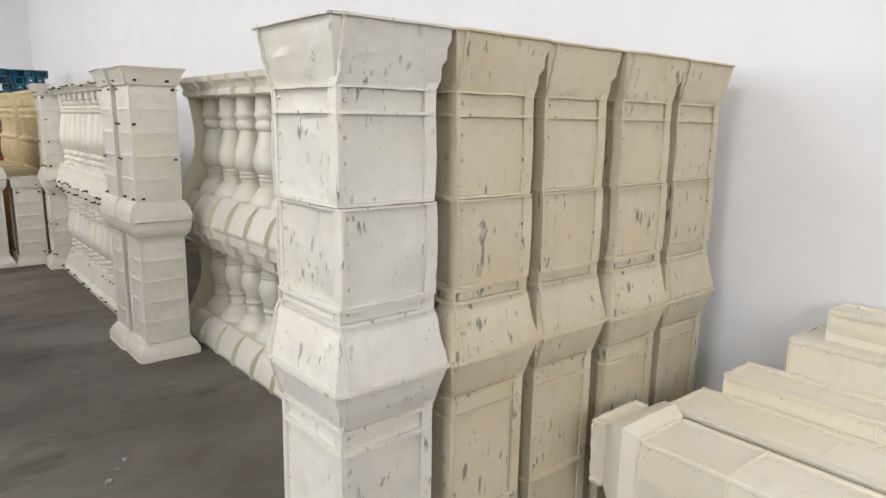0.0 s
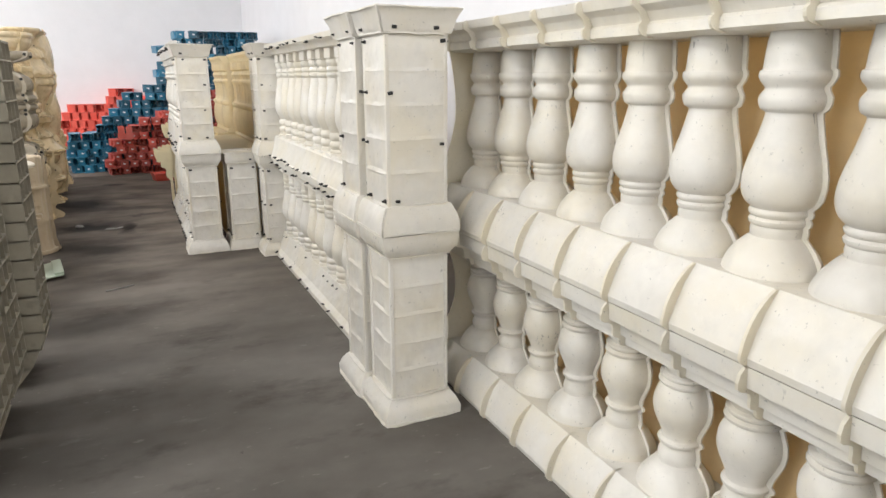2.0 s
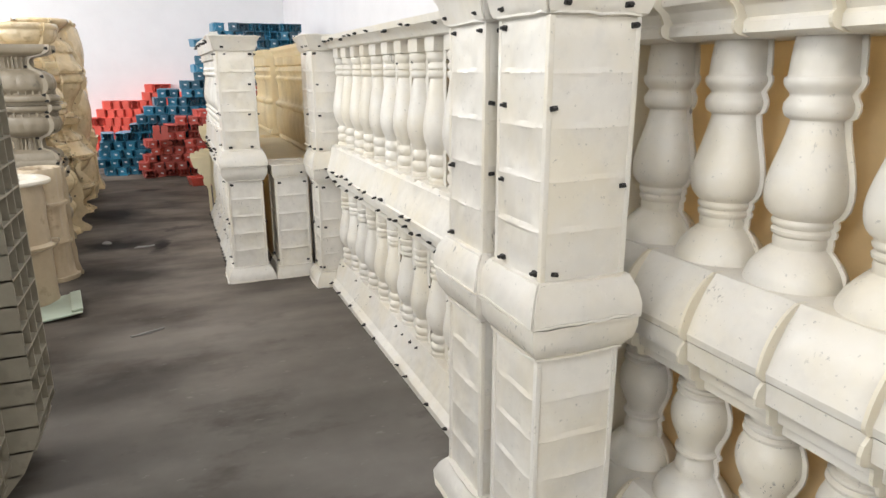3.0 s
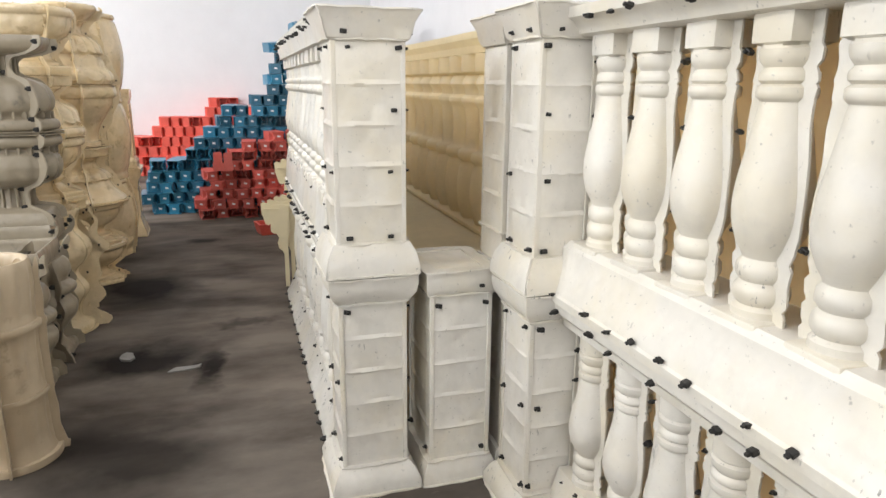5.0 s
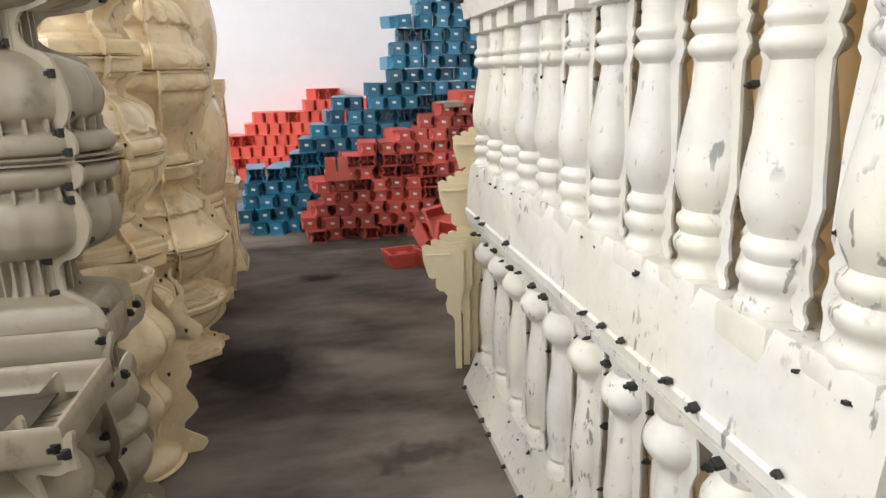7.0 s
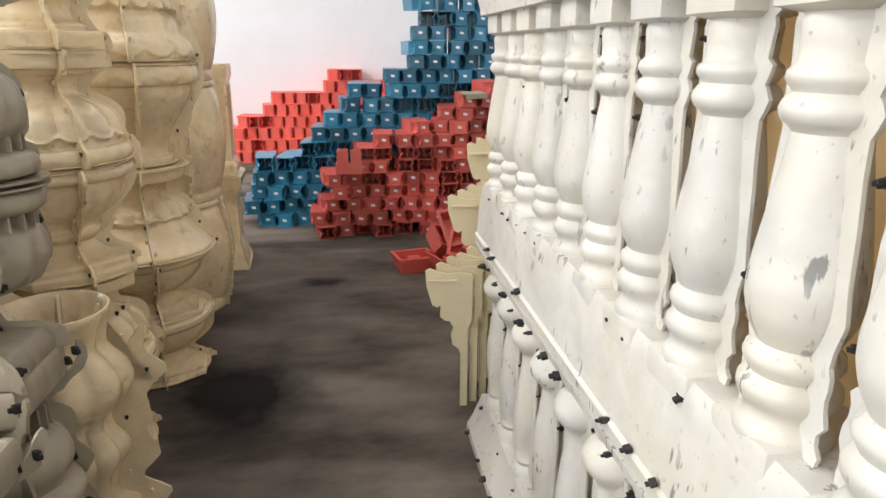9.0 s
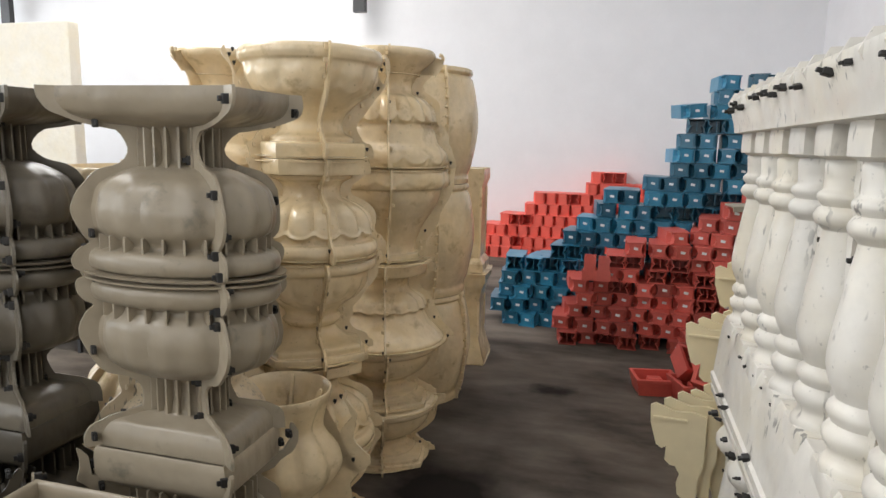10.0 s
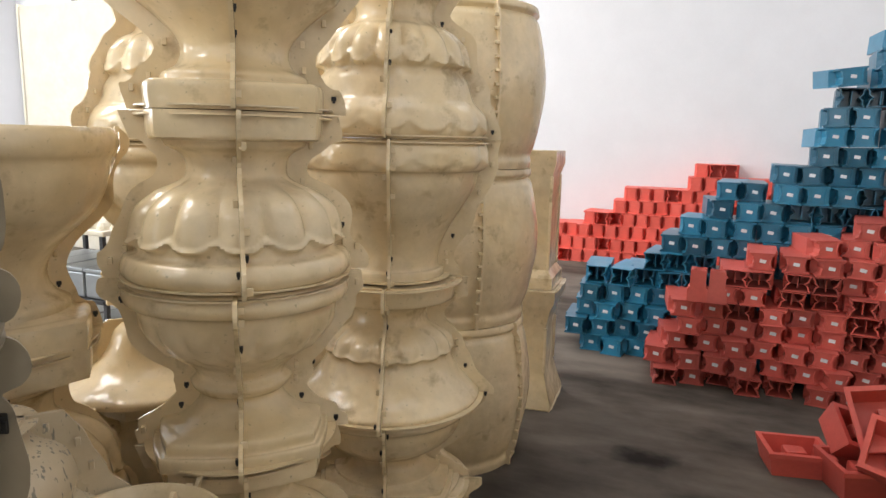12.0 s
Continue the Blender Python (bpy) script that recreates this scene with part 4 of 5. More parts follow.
# tumbled red trays in front of the pile
def tray(m, w, d, h, label):
    bm = bmesh.new()
    t, w, d = 0.018, 0.88 * w, 0.88 * d
    box(bm, -w / 2, w / 2, -d / 2, d / 2, 0, t)
    for a in ((-w / 2, w / 2, -d / 2, -d / 2 + t), (-w / 2, w / 2, d / 2 - t, d / 2), (-w / 2, -w / 2 + t, -d / 2 + t, d / 2 - t), (w / 2 - t, w / 2, -d / 2 + t, d / 2 - t)):
        box(bm, *a, t, h)
    for v in bm.verts:
        k = 1 + 0.22 * v.co.z / h
        v.co.x *= k; v.co.y *= k
    ob = part("tray", bm, TRAYC)
    ob.matrix_world = m
    tagged(ob, label, "plastic tray", "tumbled red trays")
    part("rim", boxed(-w * 0.62, w * 0.62, -d * 0.62, -d * 0.60, h - 0.02, h), TRAYC, ob)
    part("raised_boss", boxed(-w * 0.2, w * 0.2, -d * 0.2, d * 0.2, t, h * 0.85, bevel=0.012), TRAYC, ob)
    return ob


RT = "red plastic tray mould tumbled on the floor"
tray(pose(0.49, 11.95, 0.0, 0, 0, 12), 0.26, 0.22, 0.11, RT)
tray(pose(0.69, 12.02, 0.13, 35, 20, 30), 0.24, 0.20, 0.12, RT + " against others")
tray(pose(0.83, 11.95, 0.27, 50, -10, 8), 0.30, 0.26, 0.12, RT + " on others")
tray(pose(0.95, 12.0, 0.0, 0, 0, -8), 0.34, 0.30, 0.18, RT)
tray(pose(0.85, 11.80, 0.16, 40, 12, -10), 0.28, 0.24, 0.11, RT + " on others")
tray(pose(0.74, 11.85, 0.0, 0, 0, 20), 0.28, 0.24, 0.14, RT)


# ---- stacked cream strips at the end of the clipped moulds ----
HEAD = [(0.030, -0.27), (0.046, -0.23), (0.046, -0.03), (0.0, -0.018), (-0.06, -0.024), (-0.132, 0.0), (-0.150, -0.010), (-0.146, -0.075), (-0.122, -0.158), (-0.102, -0.170), (-0.086, -0.160), (-0.088, -0.212), (-0.070, -0.230),
        (-0.050, -0.232), (-0.032, -0.262), (-0.042, -0.30), (-0.036, -0.34), (-0.010, -0.362), (0.0, -0.39)]


def comb_strip(m, n, tall, label, foot=0.0):
    """Edge strips stood side by side, each with a notched head that leans out over the aisle."""
    root = thing("profile_strips", m, label, "strip mould", "stacked cream strips")
    for i in range(n):
        k = tall + 0.012 * i + 0.004 * ((i * 7) % 3)
        poly = [(0, foot), (0.030, foot)] + [(a, k + b) for a, b in HEAD]
        strip = part("strip", prism(poly, 0.014, lambda a, c, d: (i * 0.046 + a, i * 0.034 + d, c)), STRIPC, root)
        part("lip", boxed(i * 0.046 - 0.138, i * 0.046 - 0.02, i * 0.034 - 0.012, i * 0.034 - 0.001, k - 0.055, k - 0.045, bevel=0.002), STRIPC, strip)
        part("spacer", boxed(i * 0.046 - 0.06, i * 0.046 + 0.03, i * 0.034 + 0.015, i * 0.034 + 0.033, k - 0.15, k - 0.06), STRIPC, strip)
    return root


comb_strip(pose(0.505, 10.06, 0.0, 0, 0, -4), 5, 0.635, "cream plastic edge strips with notched heads, standing on the floor")
comb_strip(pose(0.625, 10.26, 0.0, 0, 0, -4), 4, 0.90, "taller cream plastic edge strips standing behind others on the floor")
comb_strip(pose(0.735, 10.42, 0.0, 0, 0, -4), 3, 1.10, "tall cream plastic edge strips standing beside a white mould")


# ---- moulds along the other side ----
def urn_mould(name, m, profile, mat, label, category, group, lobes=None, square=None, seams=(45, 135, 225, 315), seam=0.035, clips=0, seg=80, slats=(), seed=1, wavy=0.0, belts=0.0):
    rnd = random.Random(seed)
    fine = bool(lobes and len(lobes[0]) > 4)
    prof = smooth_profile(profile, 7 if fine else 3)
    seg = 176 if fine else seg
    corner = (lambda z: 1 + 0.41 * any(a <= z <= b for a, b, c in square)) if square and seams[0] == 45 else None
    root = thing(name, m, label, category, group)
    part("shell", lathe(prof, seg, lobes=lobes, square=square), mat, root, smooth=50)
    for a in seams:
        part("seam_flange", fin(smooth_profile(profile, 3), seam, 0.009, radians(a), wavy, corner), mat, root)
    for z, r, n in slats:   # short upright webs in a groove
        w = None
        for i in range(n):
            at = pose(0, 0, z[0], 0, 0, 360 * i / n)
            if w is None:
                w = part("web", boxed(r - 0.06, r, -0.003, 0.003, 0, z[1] - z[0]), mat, root)
                w.matrix_local = at
            else:
                again(w, at, root)
    if belts:   # thin plates where two pieces meet
        for r, z in ((prof[0][0], 0.008), (prof[-1][0], prof[-1][1] - 0.008)):
            r += 0.022
            ring = lathe([(r - 0.05, z - 0.002), (r, z - 0.002), (r, z + 0.002), (r - 0.05, z + 0.002)], 64, square=[(-9, 9, belts)] if belts > 0.01 else None, cap=False)
            part("belt_flange", ring, mat, root)
        peg = None
        low = smooth_profile(profile, 3)
        for a in seams:
            for i in range(9):
                r, z = low[int((i + 0.6) * (len(low) - 1) / 9.5)]
                at = pose(0, 0, 0, 0, 0, a + (2.0 if rnd.random() < 0.5 else -2.0)) @ pose(r + seam * 0.5, 0, z + rnd.uniform(-0.01, 0.01), 0, 0, 0)
                if rnd.random() < 0.3:
                    clip(root, at @ pose(0, 0, 0, 90, 0, 0), 0.5)
                elif peg is None:
                    peg = part("peg", boxed(-0.005, 0.005, -0.008, 0.008, -0.008, 0.008, bevel=0.002), mat, root)
                    peg.matrix_local = at
                else:
                    again(peg, at, root)
    if clips:
        for a in seams:
            for i in range(clips):
                r, z = prof[int((i + 0.5 + rnd.uniform(-0.2, 0.2)) * len(prof) / clips)]
                clip(root, pose(0, 0, 0, 0, 0, a) @ pose((r * (corner(z) if corner else 1)) + seam * 0.5, -0.010 if i % 3 else 0.010, z, 0, 90, 0 if i % 3 else 180), 1.05)
    return root


GREY_HALF = [(0.27, 0.0), (0.27, 0.03), (0.255, 0.055), (0.23, 0.07), (0.150, 0.086), (0.098, 0.102), (0.088, 0.145), (0.094, 0.184), (0.158, 0.20), (0.235, 0.235), (0.258, 0.28), (0.262, 0.31), (0.25, 0.35), (0.215, 0.375),
             (0.213, 0.39), (0.255, 0.40), (0.27, 0.42), (0.265, 0.445), (0.235, 0.455), (0.235, 0.463)]
GREY_URN = [(r * (0.70 if z < 0.09 else 0.95 if z < 0.2 else 1.0), z) for r, z in GREY_HALF] + [(r * (0.88 if z < 0.08 else 1.0), 0.93 - z) for r, z in GREY_HALF[::-1][1:]]
SQ = [(0.0, 0.09, 1.0), (0.84, 0.94, 1.0)]
GLOBES = [(18, 0.016, 0.2, 0.38), (18, 0.016, 0.55, 0.73)]
GSL = [((0.092, 0.195), 0.116, 22), ((0.36, 0.40), 0.246, 28), ((0.53, 0.57), 0.246, 28), ((0.735, 0.838), 0.120, 22)]


def squash(root, f):
    root.matrix_world = root.matrix_world @ Matrix.Diagonal((1, f, 1, 1))
    return root


def grey_urn(x, y, z, label):
    # urns behind the front column take the grey with shade in its colour
    root = squash(urn_mould("urn_mould", pose(x, y, z), GREY_URN, GREY if x > -1 else GREY_SHADE, label, "urn mould", "grey urn moulds", lobes=GLOBES, square=SQ, clips=14, slats=GSL, seed=int(100 * y + 10 * z), seam=0.042, wavy=0.006), 0.62)
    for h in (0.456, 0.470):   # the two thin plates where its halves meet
        part("belt_flange", lathe([(0.20, h), (0.284, h), (0.286, h + 0.005), (0.20, h + 0.005)], 64, cap=False), GREY if x > -1 else GREY_SHADE, root)
    return root


GREY_BASE = [(0.19, 0.0), (0.19, 0.04), (0.17, 0.07), (0.15, 0.12), (0.19, 0.18), (0.235, 0.24), (0.24, 0.30), (0.205, 0.345), (0.24, 0.365), (0.245, 0.40), (0.21, 0.43), (0.23, 0.48), (0.215, 0.54), (0.145, 0.58), (0.145, 0.62), (0.18, 0.65), (0.195, 0.67), (0.195, 0.742),
             (0.18, 0.742), (0.17, 0.68), (0.1, 0.67)]
GREY_WIDE = [(r * (1.3 if z > 0.63 else 1.0), 0.955 * z) for r, z in GREY_BASE]
# the column at x = -2.14 is added to cover the bright floor behind
for x in (-0.905, -1.53, -2.14):
    grey_urn(x, 9.12, 0.745, "grey plastic urn mould with fluted belly and black clips, stacked")
    # a thin dark brown sheet low inside the open rim
    part("dirt", boxed(-0.15, 0.15, -0.105, 0.105, 0.662, 0.668), RIM_BROWN, None).matrix_world = pose(x, 8.68, 0)
    tagged(bpy.data.objects["dirt" if x > -1 else "dirt.001" if x > -2 else "dirt.002"], "thin dark brown sheet inside the box rim of a mould", "dirt", "dirt in rims")
    for y in (8.68, 9.12):
        squash(urn_mould("urn_mould", pose(x, y, 0), GREY_WIDE if y < 9 else GREY_BASE, GREY if x > -1 else GREY_SHADE_LOW, ("grey" if x > -1 else "olive") + " urn mould with an open square box rim, on the floor", "urn mould", "grey urn moulds", square=[(0.0, 0.06, 1.0), (0.61 if y < 9 else 0.64, 0.75, 1.0)], clips=9, seam=0.05,
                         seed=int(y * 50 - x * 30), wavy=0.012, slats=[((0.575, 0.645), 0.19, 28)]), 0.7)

# beige urns in tiers
URN_A3 = [(0.19, 0.0), (0.19, 0.055), (0.16, 0.06), (0.155, 0.08), (0.125, 0.10), (0.115, 0.135), (0.13, 0.17), (0.17, 0.21), (0.215, 0.25), (0.242, 0.30), (0.25, 0.345), (0.262, 0.36), (0.268, 0.38), (0.262, 0.40), (0.245, 0.40), (0.2, 0.30)]
URN_LOW = [(0.20, 0.0), (0.20, 0.028), (0.186, 0.032), (0.186, 0.052), (0.160, 0.058), (0.158, 0.078), (0.130, 0.088), (0.112, 0.112), (0.12, 0.15), (0.17, 0.20), (0.205, 0.25), (0.22, 0.30), (0.22, 0.335), (0.24, 0.35), (0.25, 0.37), (0.24, 0.395), (0.235, 0.40)]
URN_GOBLET = [(0.20, 0.0), (0.20, 0.03), (0.186, 0.034), (0.182, 0.06), (0.138, 0.072), (0.108, 0.095), (0.094, 0.12), (0.108, 0.135), (0.116, 0.152), (0.102, 0.17), (0.118, 0.195), (0.168, 0.235), (0.206, 0.28), (0.222, 0.322), (0.225, 0.345), (0.246, 0.352),
              (0.253, 0.372), (0.243, 0.395), (0.235, 0.40)]
URN_SKIRT = [(0.262, 0.0), (0.268, 0.02), (0.256, 0.038), (0.232, 0.065), (0.205, 0.10), (0.186, 0.135), (0.176, 0.16), (0.178, 0.178), (0.166, 0.212), (0.136, 0.238), (0.112, 0.26), (0.108, 0.295), (0.125, 0.318), (0.16, 0.335), (0.185, 0.34), (0.19, 0.40)]
URN_BELL = [(0.235, 0.0), (0.25, 0.015), (0.255, 0.035), (0.245, 0.06), (0.222, 0.07), (0.218, 0.095), (0.215, 0.13), (0.20, 0.175), (0.17, 0.21), (0.13, 0.232), (0.112, 0.25), (0.112, 0.285), (0.125, 0.305), (0.15, 0.32), (0.16, 0.335), (0.185, 0.34), (0.19, 0.40)]
URN_BOWL = [(0.15, 0.0), (0.15, 0.03), (0.135, 0.04), (0.14, 0.09), (0.165, 0.15), (0.205, 0.215), (0.235, 0.27), (0.245, 0.31), (0.262, 0.325), (0.262, 0.38), (0.25, 0.40)]
URN_TOP = [(0.245, 0.0), (0.255, 0.02), (0.25, 0.055), (0.235, 0.075), (0.22, 0.09), (0.205, 0.13), (0.19, 0.15), (0.195, 0.165), (0.185, 0.205), (0.155, 0.24), (0.115, 0.26), (0.105, 0.285), (0.12, 0.315), (0.15, 0.345), (0.185, 0.37), (0.20, 0.385), (0.20, 0.40), (0.185, 0.40), (0.12, 0.33)]
BELL_LOBES = [(14, 0.030, 0.085, 0.25, 0.026)]
TOP_LOBES = [(18, 0.024, 0.155, 0.262, 0.03), (14, 0.012, 0.012, 0.075, 0.03)]
BOWL_LOBES = [(14, 0.012, 0.325, 0.40, 0.03)]


def tier_of_urns(x, y, turn, kinds, group, s=1.0, mat=None, seam=0.046):
    z = 0.0
    for k, (prof, lobes, tall, label) in enumerate(kinds):
        f = tall / max(h for r, h in prof)
        p = [(r * s, h * f) for r, h in prof]
        lb = [(n, d * s, a * f, b * f, *[q * f for q in lip]) for n, d, a, b, *lip in lobes] if lobes else None
        urn_mould("urn_mould", pose(x + 0.004 * k, y, z, 0, 0, turn + 3 * (k % 2)), p, mat or BEIGE, label, "urn mould", group, lobes=lb, seam=seam, seams=(0, 90, 180, 270), clips=0, seed=k, wavy=0.008, belts=0.01,
                  square=[(0.0, 0.06 * f, 0.45)] if prof in (URN_A3, URN_LOW, URN_GOBLET) else [(0.337 * f, 0.41 * f, 0.45)] if prof is URN_BELL else None)
        z += tall + 0.002


LU = "glossy beige urn mould with vertical seam flanges, in a stack"
LF = "glossy beige urn mould with fluted petals, in a stack"
tier_of_urns(-0.96, 9.96, -52, [(URN_LOW, None, 0.36, LU), (URN_BELL, BELL_LOBES, 0.36, LF), (URN_GOBLET, [(18, 0.012, 0.235, 0.335, 0.022)], 0.40, LU), (URN_BELL, BELL_LOBES, 0.365, LF), (URN_A3, [(14, 0.010, 0.235, 0.345, 0.03)], 0.385, LU)], "beige urn moulds")
tier_of_urns(-0.90, 10.62, -68, [(URN_LOW, None, 0.30, LU), (URN_LOW, None, 0.30, LU), (URN_SKIRT, [(16, 0.018, 0.160, 0.25, 0.012)], 0.40, LF), (URN_BOWL, BOWL_LOBES, 0.435, LU), (URN_TOP, TOP_LOBES, 0.52, LF)], "beige urn moulds", 1.12)
tier_of_urns(-1.72, 10.55, -20, [(URN_LOW, None, 0.47, LU), (URN_BELL, BELL_LOBES, 0.47, LF), (URN_LOW, None, 0.47, LU), (URN_TOP, TOP_LOBES, 0.54, LF)], "beige urn moulds", 1.15)
tier_of_urns(-1.47, 9.70, -30, [(URN_LOW, None, 0.48, LU), (URN_BELL, BELL_LOBES, 0.47, LF), (URN_A3, None, 0.49, LU)], "beige urn moulds", 1.1, seam=0.022)
tier_of_urns(-1.46, 10.14, -20, [(URN_LOW, None, 0.36, LU), (URN_BELL, None, 0.35, LU)], "beige urn moulds", 0.8)
tier_of_urns(-1.70, 11.2, -30, [(URN_LOW, None, 0.45, LU), (URN_BELL, BELL_LOBES, 0.45, LF), (URN_LOW, None, 0.45, LU), (URN_A3, None, 0.5, LU)], "beige urn moulds", 1.1)

CHIPPED = [(0.20, 0.0), (0.235, 0.03), (0.25, 0.10), (0.24, 0.18), (0.20, 0.235), (0.165, 0.26), (0.17, 0.29), (0.15, 0.34), (0.10, 0.37), (0.09, 0.40)]
LC = "beige urn mould covered in dark chips and scrapes"
tier_of_urns(-1.14, 9.44, -40, [(URN_LOW, None, 0.46, LC), (CHIPPED, None, 0.46, LC)], "chipped urn moulds", 1.0, SPECK)
# a wavy two-part mould with an open rim beside the grey ones
SHELL = [(0.17, 0.0), (0.17, 0.05), (0.115, 0.09), (0.12, 0.17), (0.165, 0.25), (0.16, 0.30), (0.125, 0.36), (0.13, 0.41), (0.18, 0.47), (0.205, 0.53), (0.19, 0.60), (0.145, 0.66), (0.145, 0.71), (0.165, 0.79), (0.15, 0.79), (0.125, 0.70), (0.1, 0.55)]
urn_mould("urn_mould", pose(-0.85, 9.53, 0, 0, 0, 12), [(r, z * 0.93) for r, z in SHELL], BEIGE, "beige two-part mould with broad wavy flanges and an open rim", "urn mould", "beige urn moulds", seams=(0, 178, 90), seam=0.075, wavy=0.022, lobes=[(9, 0.03, 0.1, 0.45), (9, 0.03, 0.42, 0.72)], seed=5, belts=0.01)
lid = thing("bell_mould", pose(-1.46, 10.14, 0.715), "beige bell-shaped mould with a broad wavy rim, on a stack", "bell mould")
part("shell", lathe(smooth_profile([(0.24, 0.0), (0.245, 0.015), (0.22, 0.03), (0.15, 0.06), (0.10, 0.11), (0.075, 0.17), (0.03, 0.195), (0.005, 0.20)], 3), 56, lobes=[(9, 0.012, 0.0, 0.05)]), BEIGE, lid, smooth=50)
part("flange", fin(smooth_profile([(0.24, 0.0), (0.245, 0.015), (0.22, 0.03), (0.15, 0.06), (0.10, 0.11), (0.075, 0.17), (0.03, 0.195)], 3), 0.03, 0.007, radians(-130)), BEIGE, lid)

# barrels in tiers of three
BAR = [(0.325, 0.0), (0.33, 0.03), (0.325, 0.055), (0.345, 0.11), (0.372, 0.25), (0.38, 0.35), (0.372, 0.45), (0.345, 0.59), (0.325, 0.62), (0.34, 0.635), (0.335, 0.66)]
for k in range(3):
    root = urn_mould("barrel_mould", pose(-1.03 + 0.006 * k, 11.5, 0.663 * k, 0, 0, (-12, -50, -44)[k]), BAR, BEIGE, "tall beige barrel mould with a riveted seam, in a stack", "barrel mould", "beige barrel moulds", seam=0.016, seams=(0, 90, 180, 270))
    rv = None
    flange = [o for o in root.children if o.name.startswith("seam_flange")][0]
    for i in range(11):
        z = 0.07 + i * 0.052
        r = 0.345 + 0.035 * math.sin(math.pi * z / 0.66) + 0.004
        at = pose(r, -0.012, z)
        if rv is None:
            rv = part("rivet", boxed(-0.006, 0.01, -0.008, 0.008, -0.006, 0.006, bevel=0.003), BEIGE, flange)
            rv.matrix_local = at
        else:
            again(rv, at, flange)

# plinth mould at the end of the row
PL = [(0.05, 0.0), (0.05, 0.03), (0.02, 0.12), (0.0, 0.2), (0.0, 0.45), (0.02, 0.55), (0.045, 0.60), (0.045, 0.66)]
square_mould("plinth_mould", pose(-1.02, 12.10, 0, 0, 0, 4), 0.30, 0.30, PL, [(0.004, 0.05, 0.006), (0.655, 0.045, 0.006)], BEIGE, "beige plastic plinth mould with a flared foot, on the floor", "plinth mould", "beige plinth moulds", seed=90)
square_mould("plinth_mould", pose(-1.03, 12.12, 0.662, 0, 0, 4), 0.30, 0.28, [(0.03, 0.0), (0.03, 0.06), (0.0, 0.1), (0.0, 0.6), (0.02, 0.66), (0.02, 0.73)], [(0.004, 0.03, 0.006)], BEIGE, "beige plastic plinth mould stacked on another", "plinth mould", "beige plinth moulds", seed=91)


# ---- ribbed panels standing edge-on at the start of the other row ----
def ribbed_panel(y0, y1, x, tall, seed):
    rnd = random.Random(seed)
    w = 0.42
    root = thing("ribbed_mould", pose(x, y0, 0), "cream ribbed mould standing upright, darkened by painted-in shade, cells along its edge", "ribbed mould", "ribbed moulds")
    d = y1 - y0
    out = lambda z: -0.15 * max(0.0, 1 - z / 0.24) ** 1.5
    n = int(tall / 0.088)
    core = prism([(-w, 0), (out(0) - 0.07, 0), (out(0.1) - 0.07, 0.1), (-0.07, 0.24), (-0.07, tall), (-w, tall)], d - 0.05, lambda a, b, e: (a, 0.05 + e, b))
    # the shade inside the cells is in this body's dark colour
    part("body", core, CELL_SHADE, root, "tan inside of the mould, darkened for the shade of its cells")
    for i in range(n + 1):
        z = i * tall / n
        z = min(z, tall - 0.007)
        o = out(z)
        part("cross_rib", boxed(-w, o, 0, d, z, z + 0.007), DIMCREAM, root)
    for k in range(4):
        y = k * (d - 0.006) / 3
        part("upright_rib", prism([(out(0) - 0.06, 0), (out(0), 0), (out(0.1), 0.1), (0, 0.24), (0, tall), (-0.06, tall)], 0.006, lambda a, b, e: (a, y + e, b)), DIMCREAM, root)
    for x2 in (-w, -w * 0.55):
        part("edge_rib", boxed(x2, x2 + 0.008, 0, 0.05, 0, tall), DIMCREAM, root)


for y0, y1, s in ((3.72, 4.04, 4), (4.19, 4.52, 1), (4.60, 4.90, 2), (5.10, 5.44, 3)):
    ribbed_panel(y0, y1, -0.33 if s == 3 else -0.38, 1.5 if s != 3 else 1.6, s)

# a pale plate, a drum with a lid and a fluted column piece along the row
pl = thing("plate_mould", pose(-0.60, 7.22, 0.012, 0, -6, 8), "pale green plastic plate lying against the moulds on the floor", "plastic plate")
part("plate", boxed(-0.2, 0.16, -0.22, 0.22, 0, 0.012, bevel=0.005), PALE, pl)
part("rim", boxed(0.10, 0.165, -0.20, 0.20, 0.0125, 0.03, bevel=0.006), PALE, pl)
dr = thing("drum", pose(-0.74, 7.42, 0), "tan plastic drum mould with an open cream rim, on the floor", "drum mould")
part("body", lathe([(0.150, 0.0), (0.158, 0.02), (0.152, 0.05), (0.150, 0.2), (0.154, 0.37), (0.186, 0.385), (0.188, 0.40), (0.154, 0.415), (0.150, 0.55), (0.158, 0.70), (0.150, 0.79), (0.138, 0.79), (0.132, 0.60), (0.02, 0.59)], 40), COLUMNC, dr, smooth=40)
part("rim", lathe([(0.128, 0.792), (0.195, 0.790), (0.205, 0.80), (0.203, 0.815), (0.175, 0.828), (0.135, 0.826), (0.128, 0.792)], 48, cap=False), CREAM, dr, "flat cream rim", smooth=40)
part("belt_clip", boxed(0.16, 0.20, -0.02, 0.02, 0.402, 0.43, bevel=0.004), COLUMNC, dr)
FL = [(0.17, 0.0), (0.17, 0.03), (0.145, 0.05), (0.14, 0.25), (0.15, 0.27), (0.15, 0.29), (0.14, 0.31), (0.14, 0.53), (0.155, 0.545), (0.155, 0.57), (0.14, 0.585), (0.15, 0.70), (0.145, 0.80), (0.12, 0.80), (0.11, 0.70)]
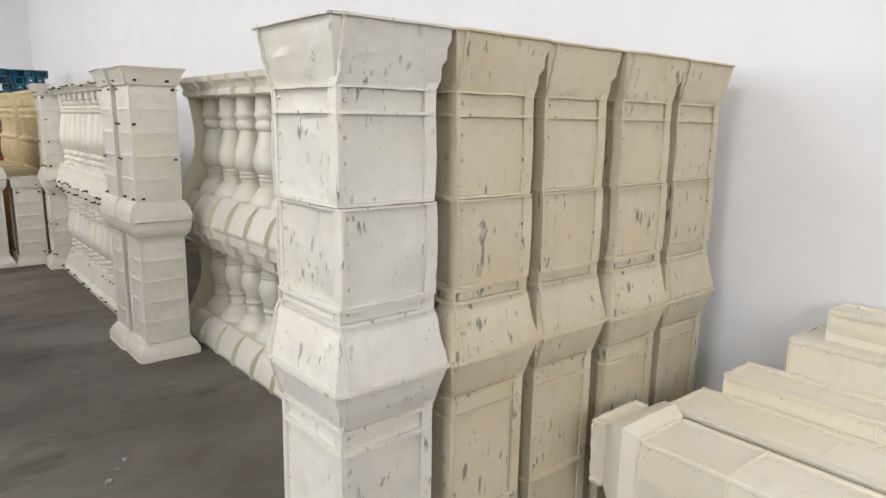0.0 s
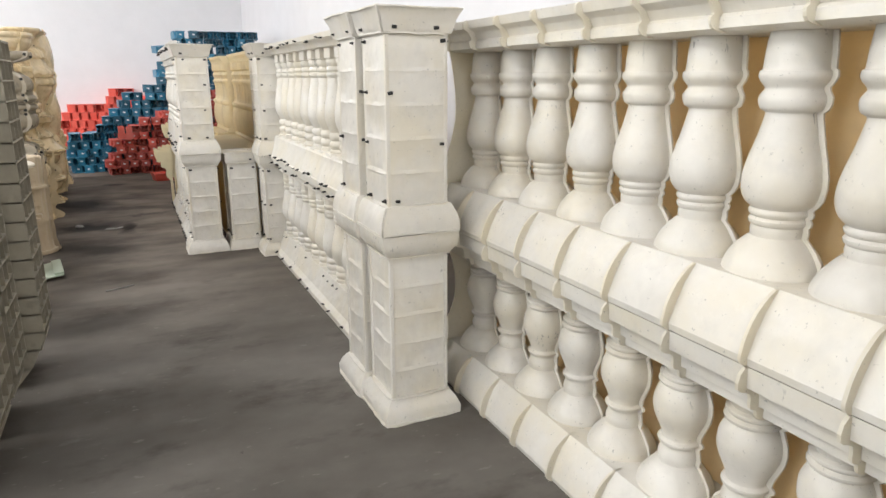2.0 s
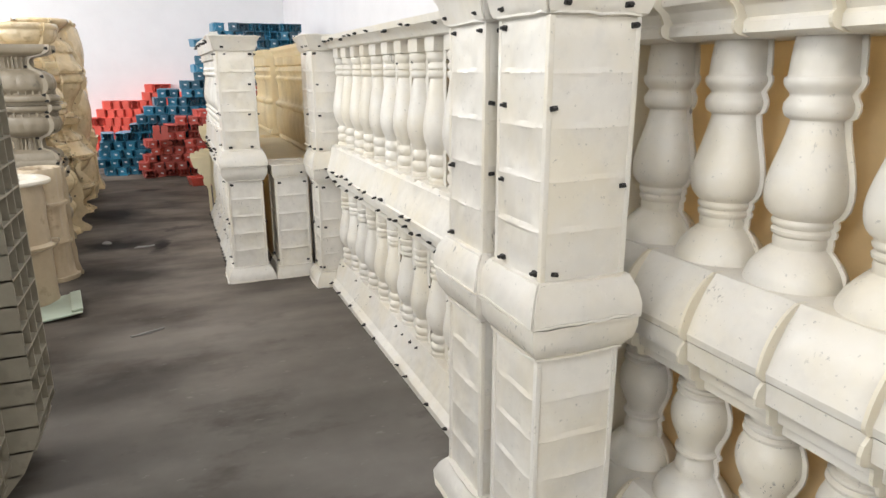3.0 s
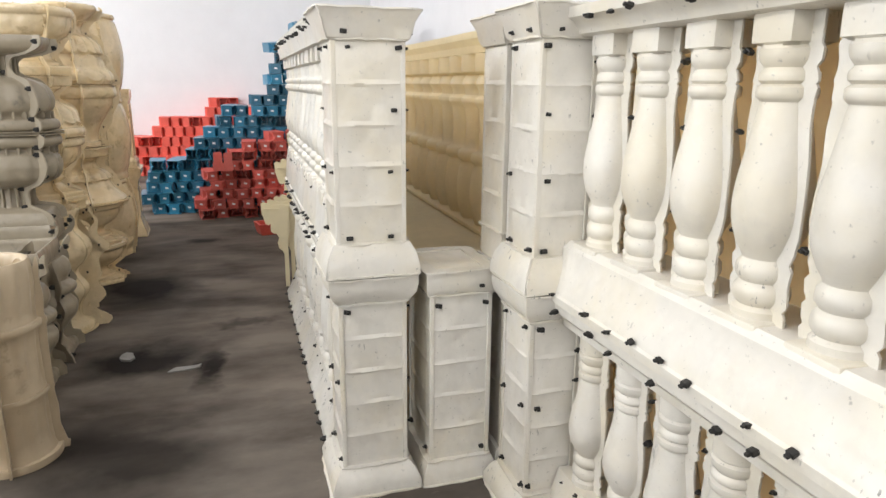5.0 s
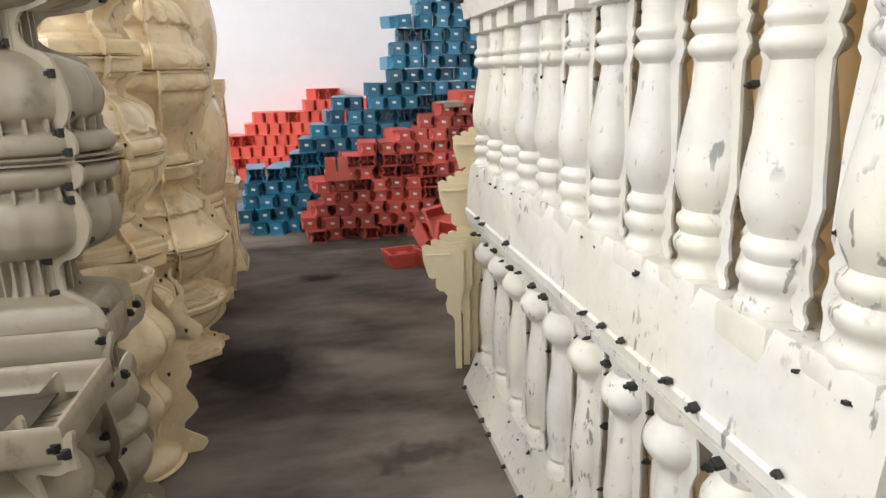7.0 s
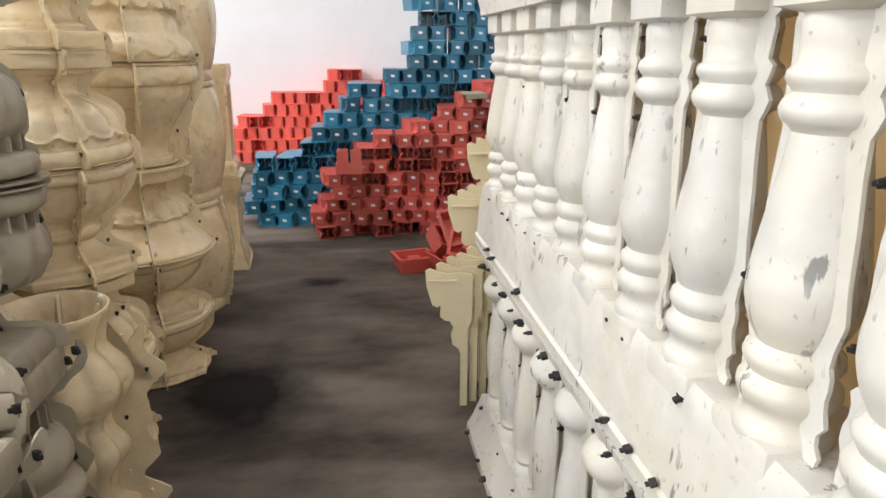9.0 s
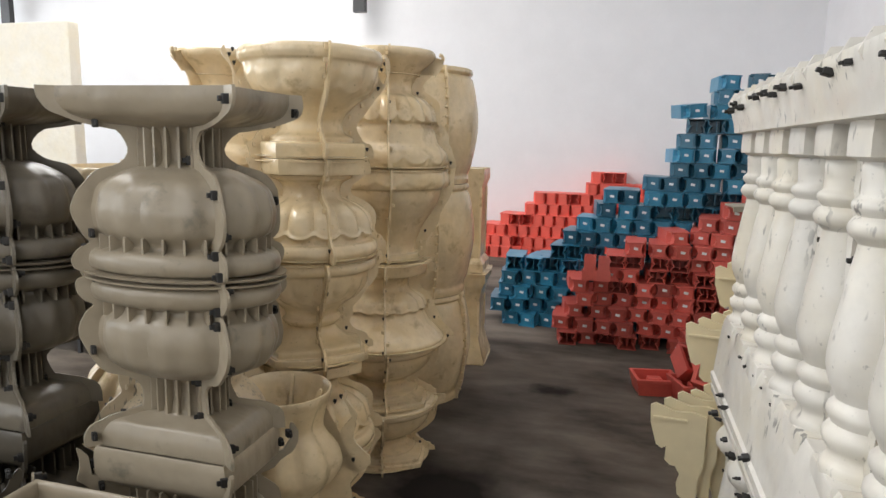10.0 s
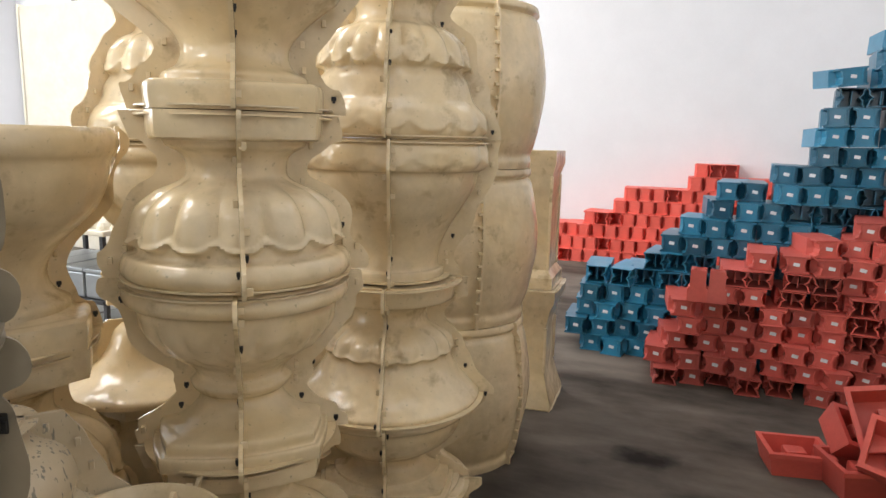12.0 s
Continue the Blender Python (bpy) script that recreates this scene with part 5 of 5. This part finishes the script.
urn_mould("column_mould", pose(-0.70, 8.02, 0, 0, 0, 10), FL, COLUMNC, "beige fluted column mould with an open top, on the floor", "column mould", "", lobes=[(14, 0.016, 0.31, 0.54), (14, 0.016, 0.575, 0.81), (14, 0.014, 0.05, 0.26)], seam=0.02, seams=(0, 90, 180, 270), wavy=0.004)
urn_mould("column_mould", pose(-1.05, 8.05, 0, 0, 0, 30), FL, COLUMNC, "beige fluted column mould beside another on the floor", "column mould", "", lobes=[(14, 0.016, 0.31, 0.54), (14, 0.016, 0.575, 0.81)], seam=0.02, seams=(0, 90, 180, 270))
tier_of_urns(-0.98, 6.4, 20, [(URN_LOW, None, 0.40, LU), (URN_BELL, BELL_LOBES, 0.40, LF)], "beige urn moulds", 1.1)
tier_of_urns(-1.02, 5.85, 20, [(URN_LOW, None, 0.40, LU), (URN_A3, None, 0.45, LU)], "beige urn moulds", 1.1)
tier_of_urns(-1.15, 6.95, 20, [(URN_LOW, None, 0.40, LU), (URN_BELL, BELL_LOBES, 0.42, LF)], "beige urn moulds", 1.1)

# a trolley of grey bins further back
tr = thing("trolley", pose(-3.9, 11.4, 0), "dark metal trolley loaded with grey plastic bins", "trolley")
for x in (0.0, 0.38, 0.76):
    for y in (0.0, 0.5):
        part("upright", boxed(x, x + 0.025, y, y + 0.025, 0, 0.86), DARK, tr)
for z in (0.1, 0.45):
    part("shelf", boxed(0, 0.785, 0, 0.525, z, z + 0.02), DARK, tr)
for z in (0.475, 0.122):
    for x in (0.04, 0.22, 0.42, 0.60):
        ob = part("grey_bin", boxed(0, 0.165, 0, 0.46, 0, 0.15, bevel=0.012), STEEL)
        box_rim = part("rim", boxed(-0.006, 0.171, -0.006, 0.466, 0.152, 0.176, bevel=0.005), STEEL, ob)
        ob.matrix_world = pose(-3.9 + x, 11.42, z)
        tagged(ob, "grey plastic bin with a raised rim on a trolley", "plastic bin", "grey bins")
slab = thing("textured_mould", pose(-3.95, 11.35, 0.862), "cream plastic mould with a knobbly top, on a trolley", "textured mould")
part("sheet", boxed(0, 0.9, 0, 0.6, 0, 0.03, bevel=0.008), CREAM, slab)
kn = None
for i in range(9):
    for j in range(6):
        at = pose(0.06 + i * 0.097, 0.06 + j * 0.096, 0.032)
        if kn is None:
            kn = part("knob", lathe([(0.034, 0.0), (0.034, 0.02), (0.022, 0.04)], 10), CREAM, slab)
            kn.matrix_local = at
        else:
            again(kn, at, slab)

# boards and hanging rods at the back of the hall
bd = thing("cream_board", pose(-8.0, 14.5, 0, 0, 0, -3), "tall cream board standing on the floor", "board")
part("sheet", boxed(0, 1.68, 0, 0.16, 0.0, 2.92, bevel=0.02), CREAM, bd)
part("edge_strip", boxed(-0.03, -0.002, -0.01, 0.17, 0.0, 2.94), CREAM, bd)
for x, y in ((-3.62, 17.0), (-10.1, 17.05)):
    rod = thing("hanging_rod", pose(x, y, 3.42), "dark steel rod hanging from the ceiling", "rod", "hanging rods")
    part("rod", boxed(-0.09, 0.09, -0.05, 0.05, 0.0, HC - 3.42), DARK, rod)

# scraps on the floor
def scrap(x, y, w, d, turn, seed):
    rnd = random.Random(seed)
    bm = bmesh.new()
    pts = [(math.cos(a) * w * rnd.uniform(0.6, 1), math.sin(a) * d * rnd.uniform(0.6, 1)) for a in [i * math.tau / 9 for i in range(9)]]
    lo = [bm.verts.new((a, b, 0.001)) for a, b in pts]
    hi = [bm.verts.new((a, b, 0.004 + rnd.uniform(0, 0.012))) for a, b in pts]
    mid = bm.verts.new((0, 0, 0.006))
    for i in range(9):
        j = (i + 1) % 9
        bm.faces.new((lo[i], lo[j], hi[j], hi[i])); bm.faces.new((hi[i], hi[j], mid))
    bm.faces.new(lo[::-1])
    ob = part("paper_scrap", bm, PAPER)
    ob.matrix_world = pose(x, y, 0, 0, 0, turn)
    tagged(ob, "crumpled off-white paper scrap lying on the concrete floor", "paper scrap", "paper scraps")


for i, s in enumerate(((-0.42, 8.95, 0.065, 0.05, 100), (-0.10, 8.72, 0.11, 0.03, 14), (-0.05, 6.60, 0.11, 0.018, 24), (0.52, 2.75, 0.02, 0.015, 30), (0.62, 2.9, 0.012, 0.015, 0))):
    scrap(*s, i)
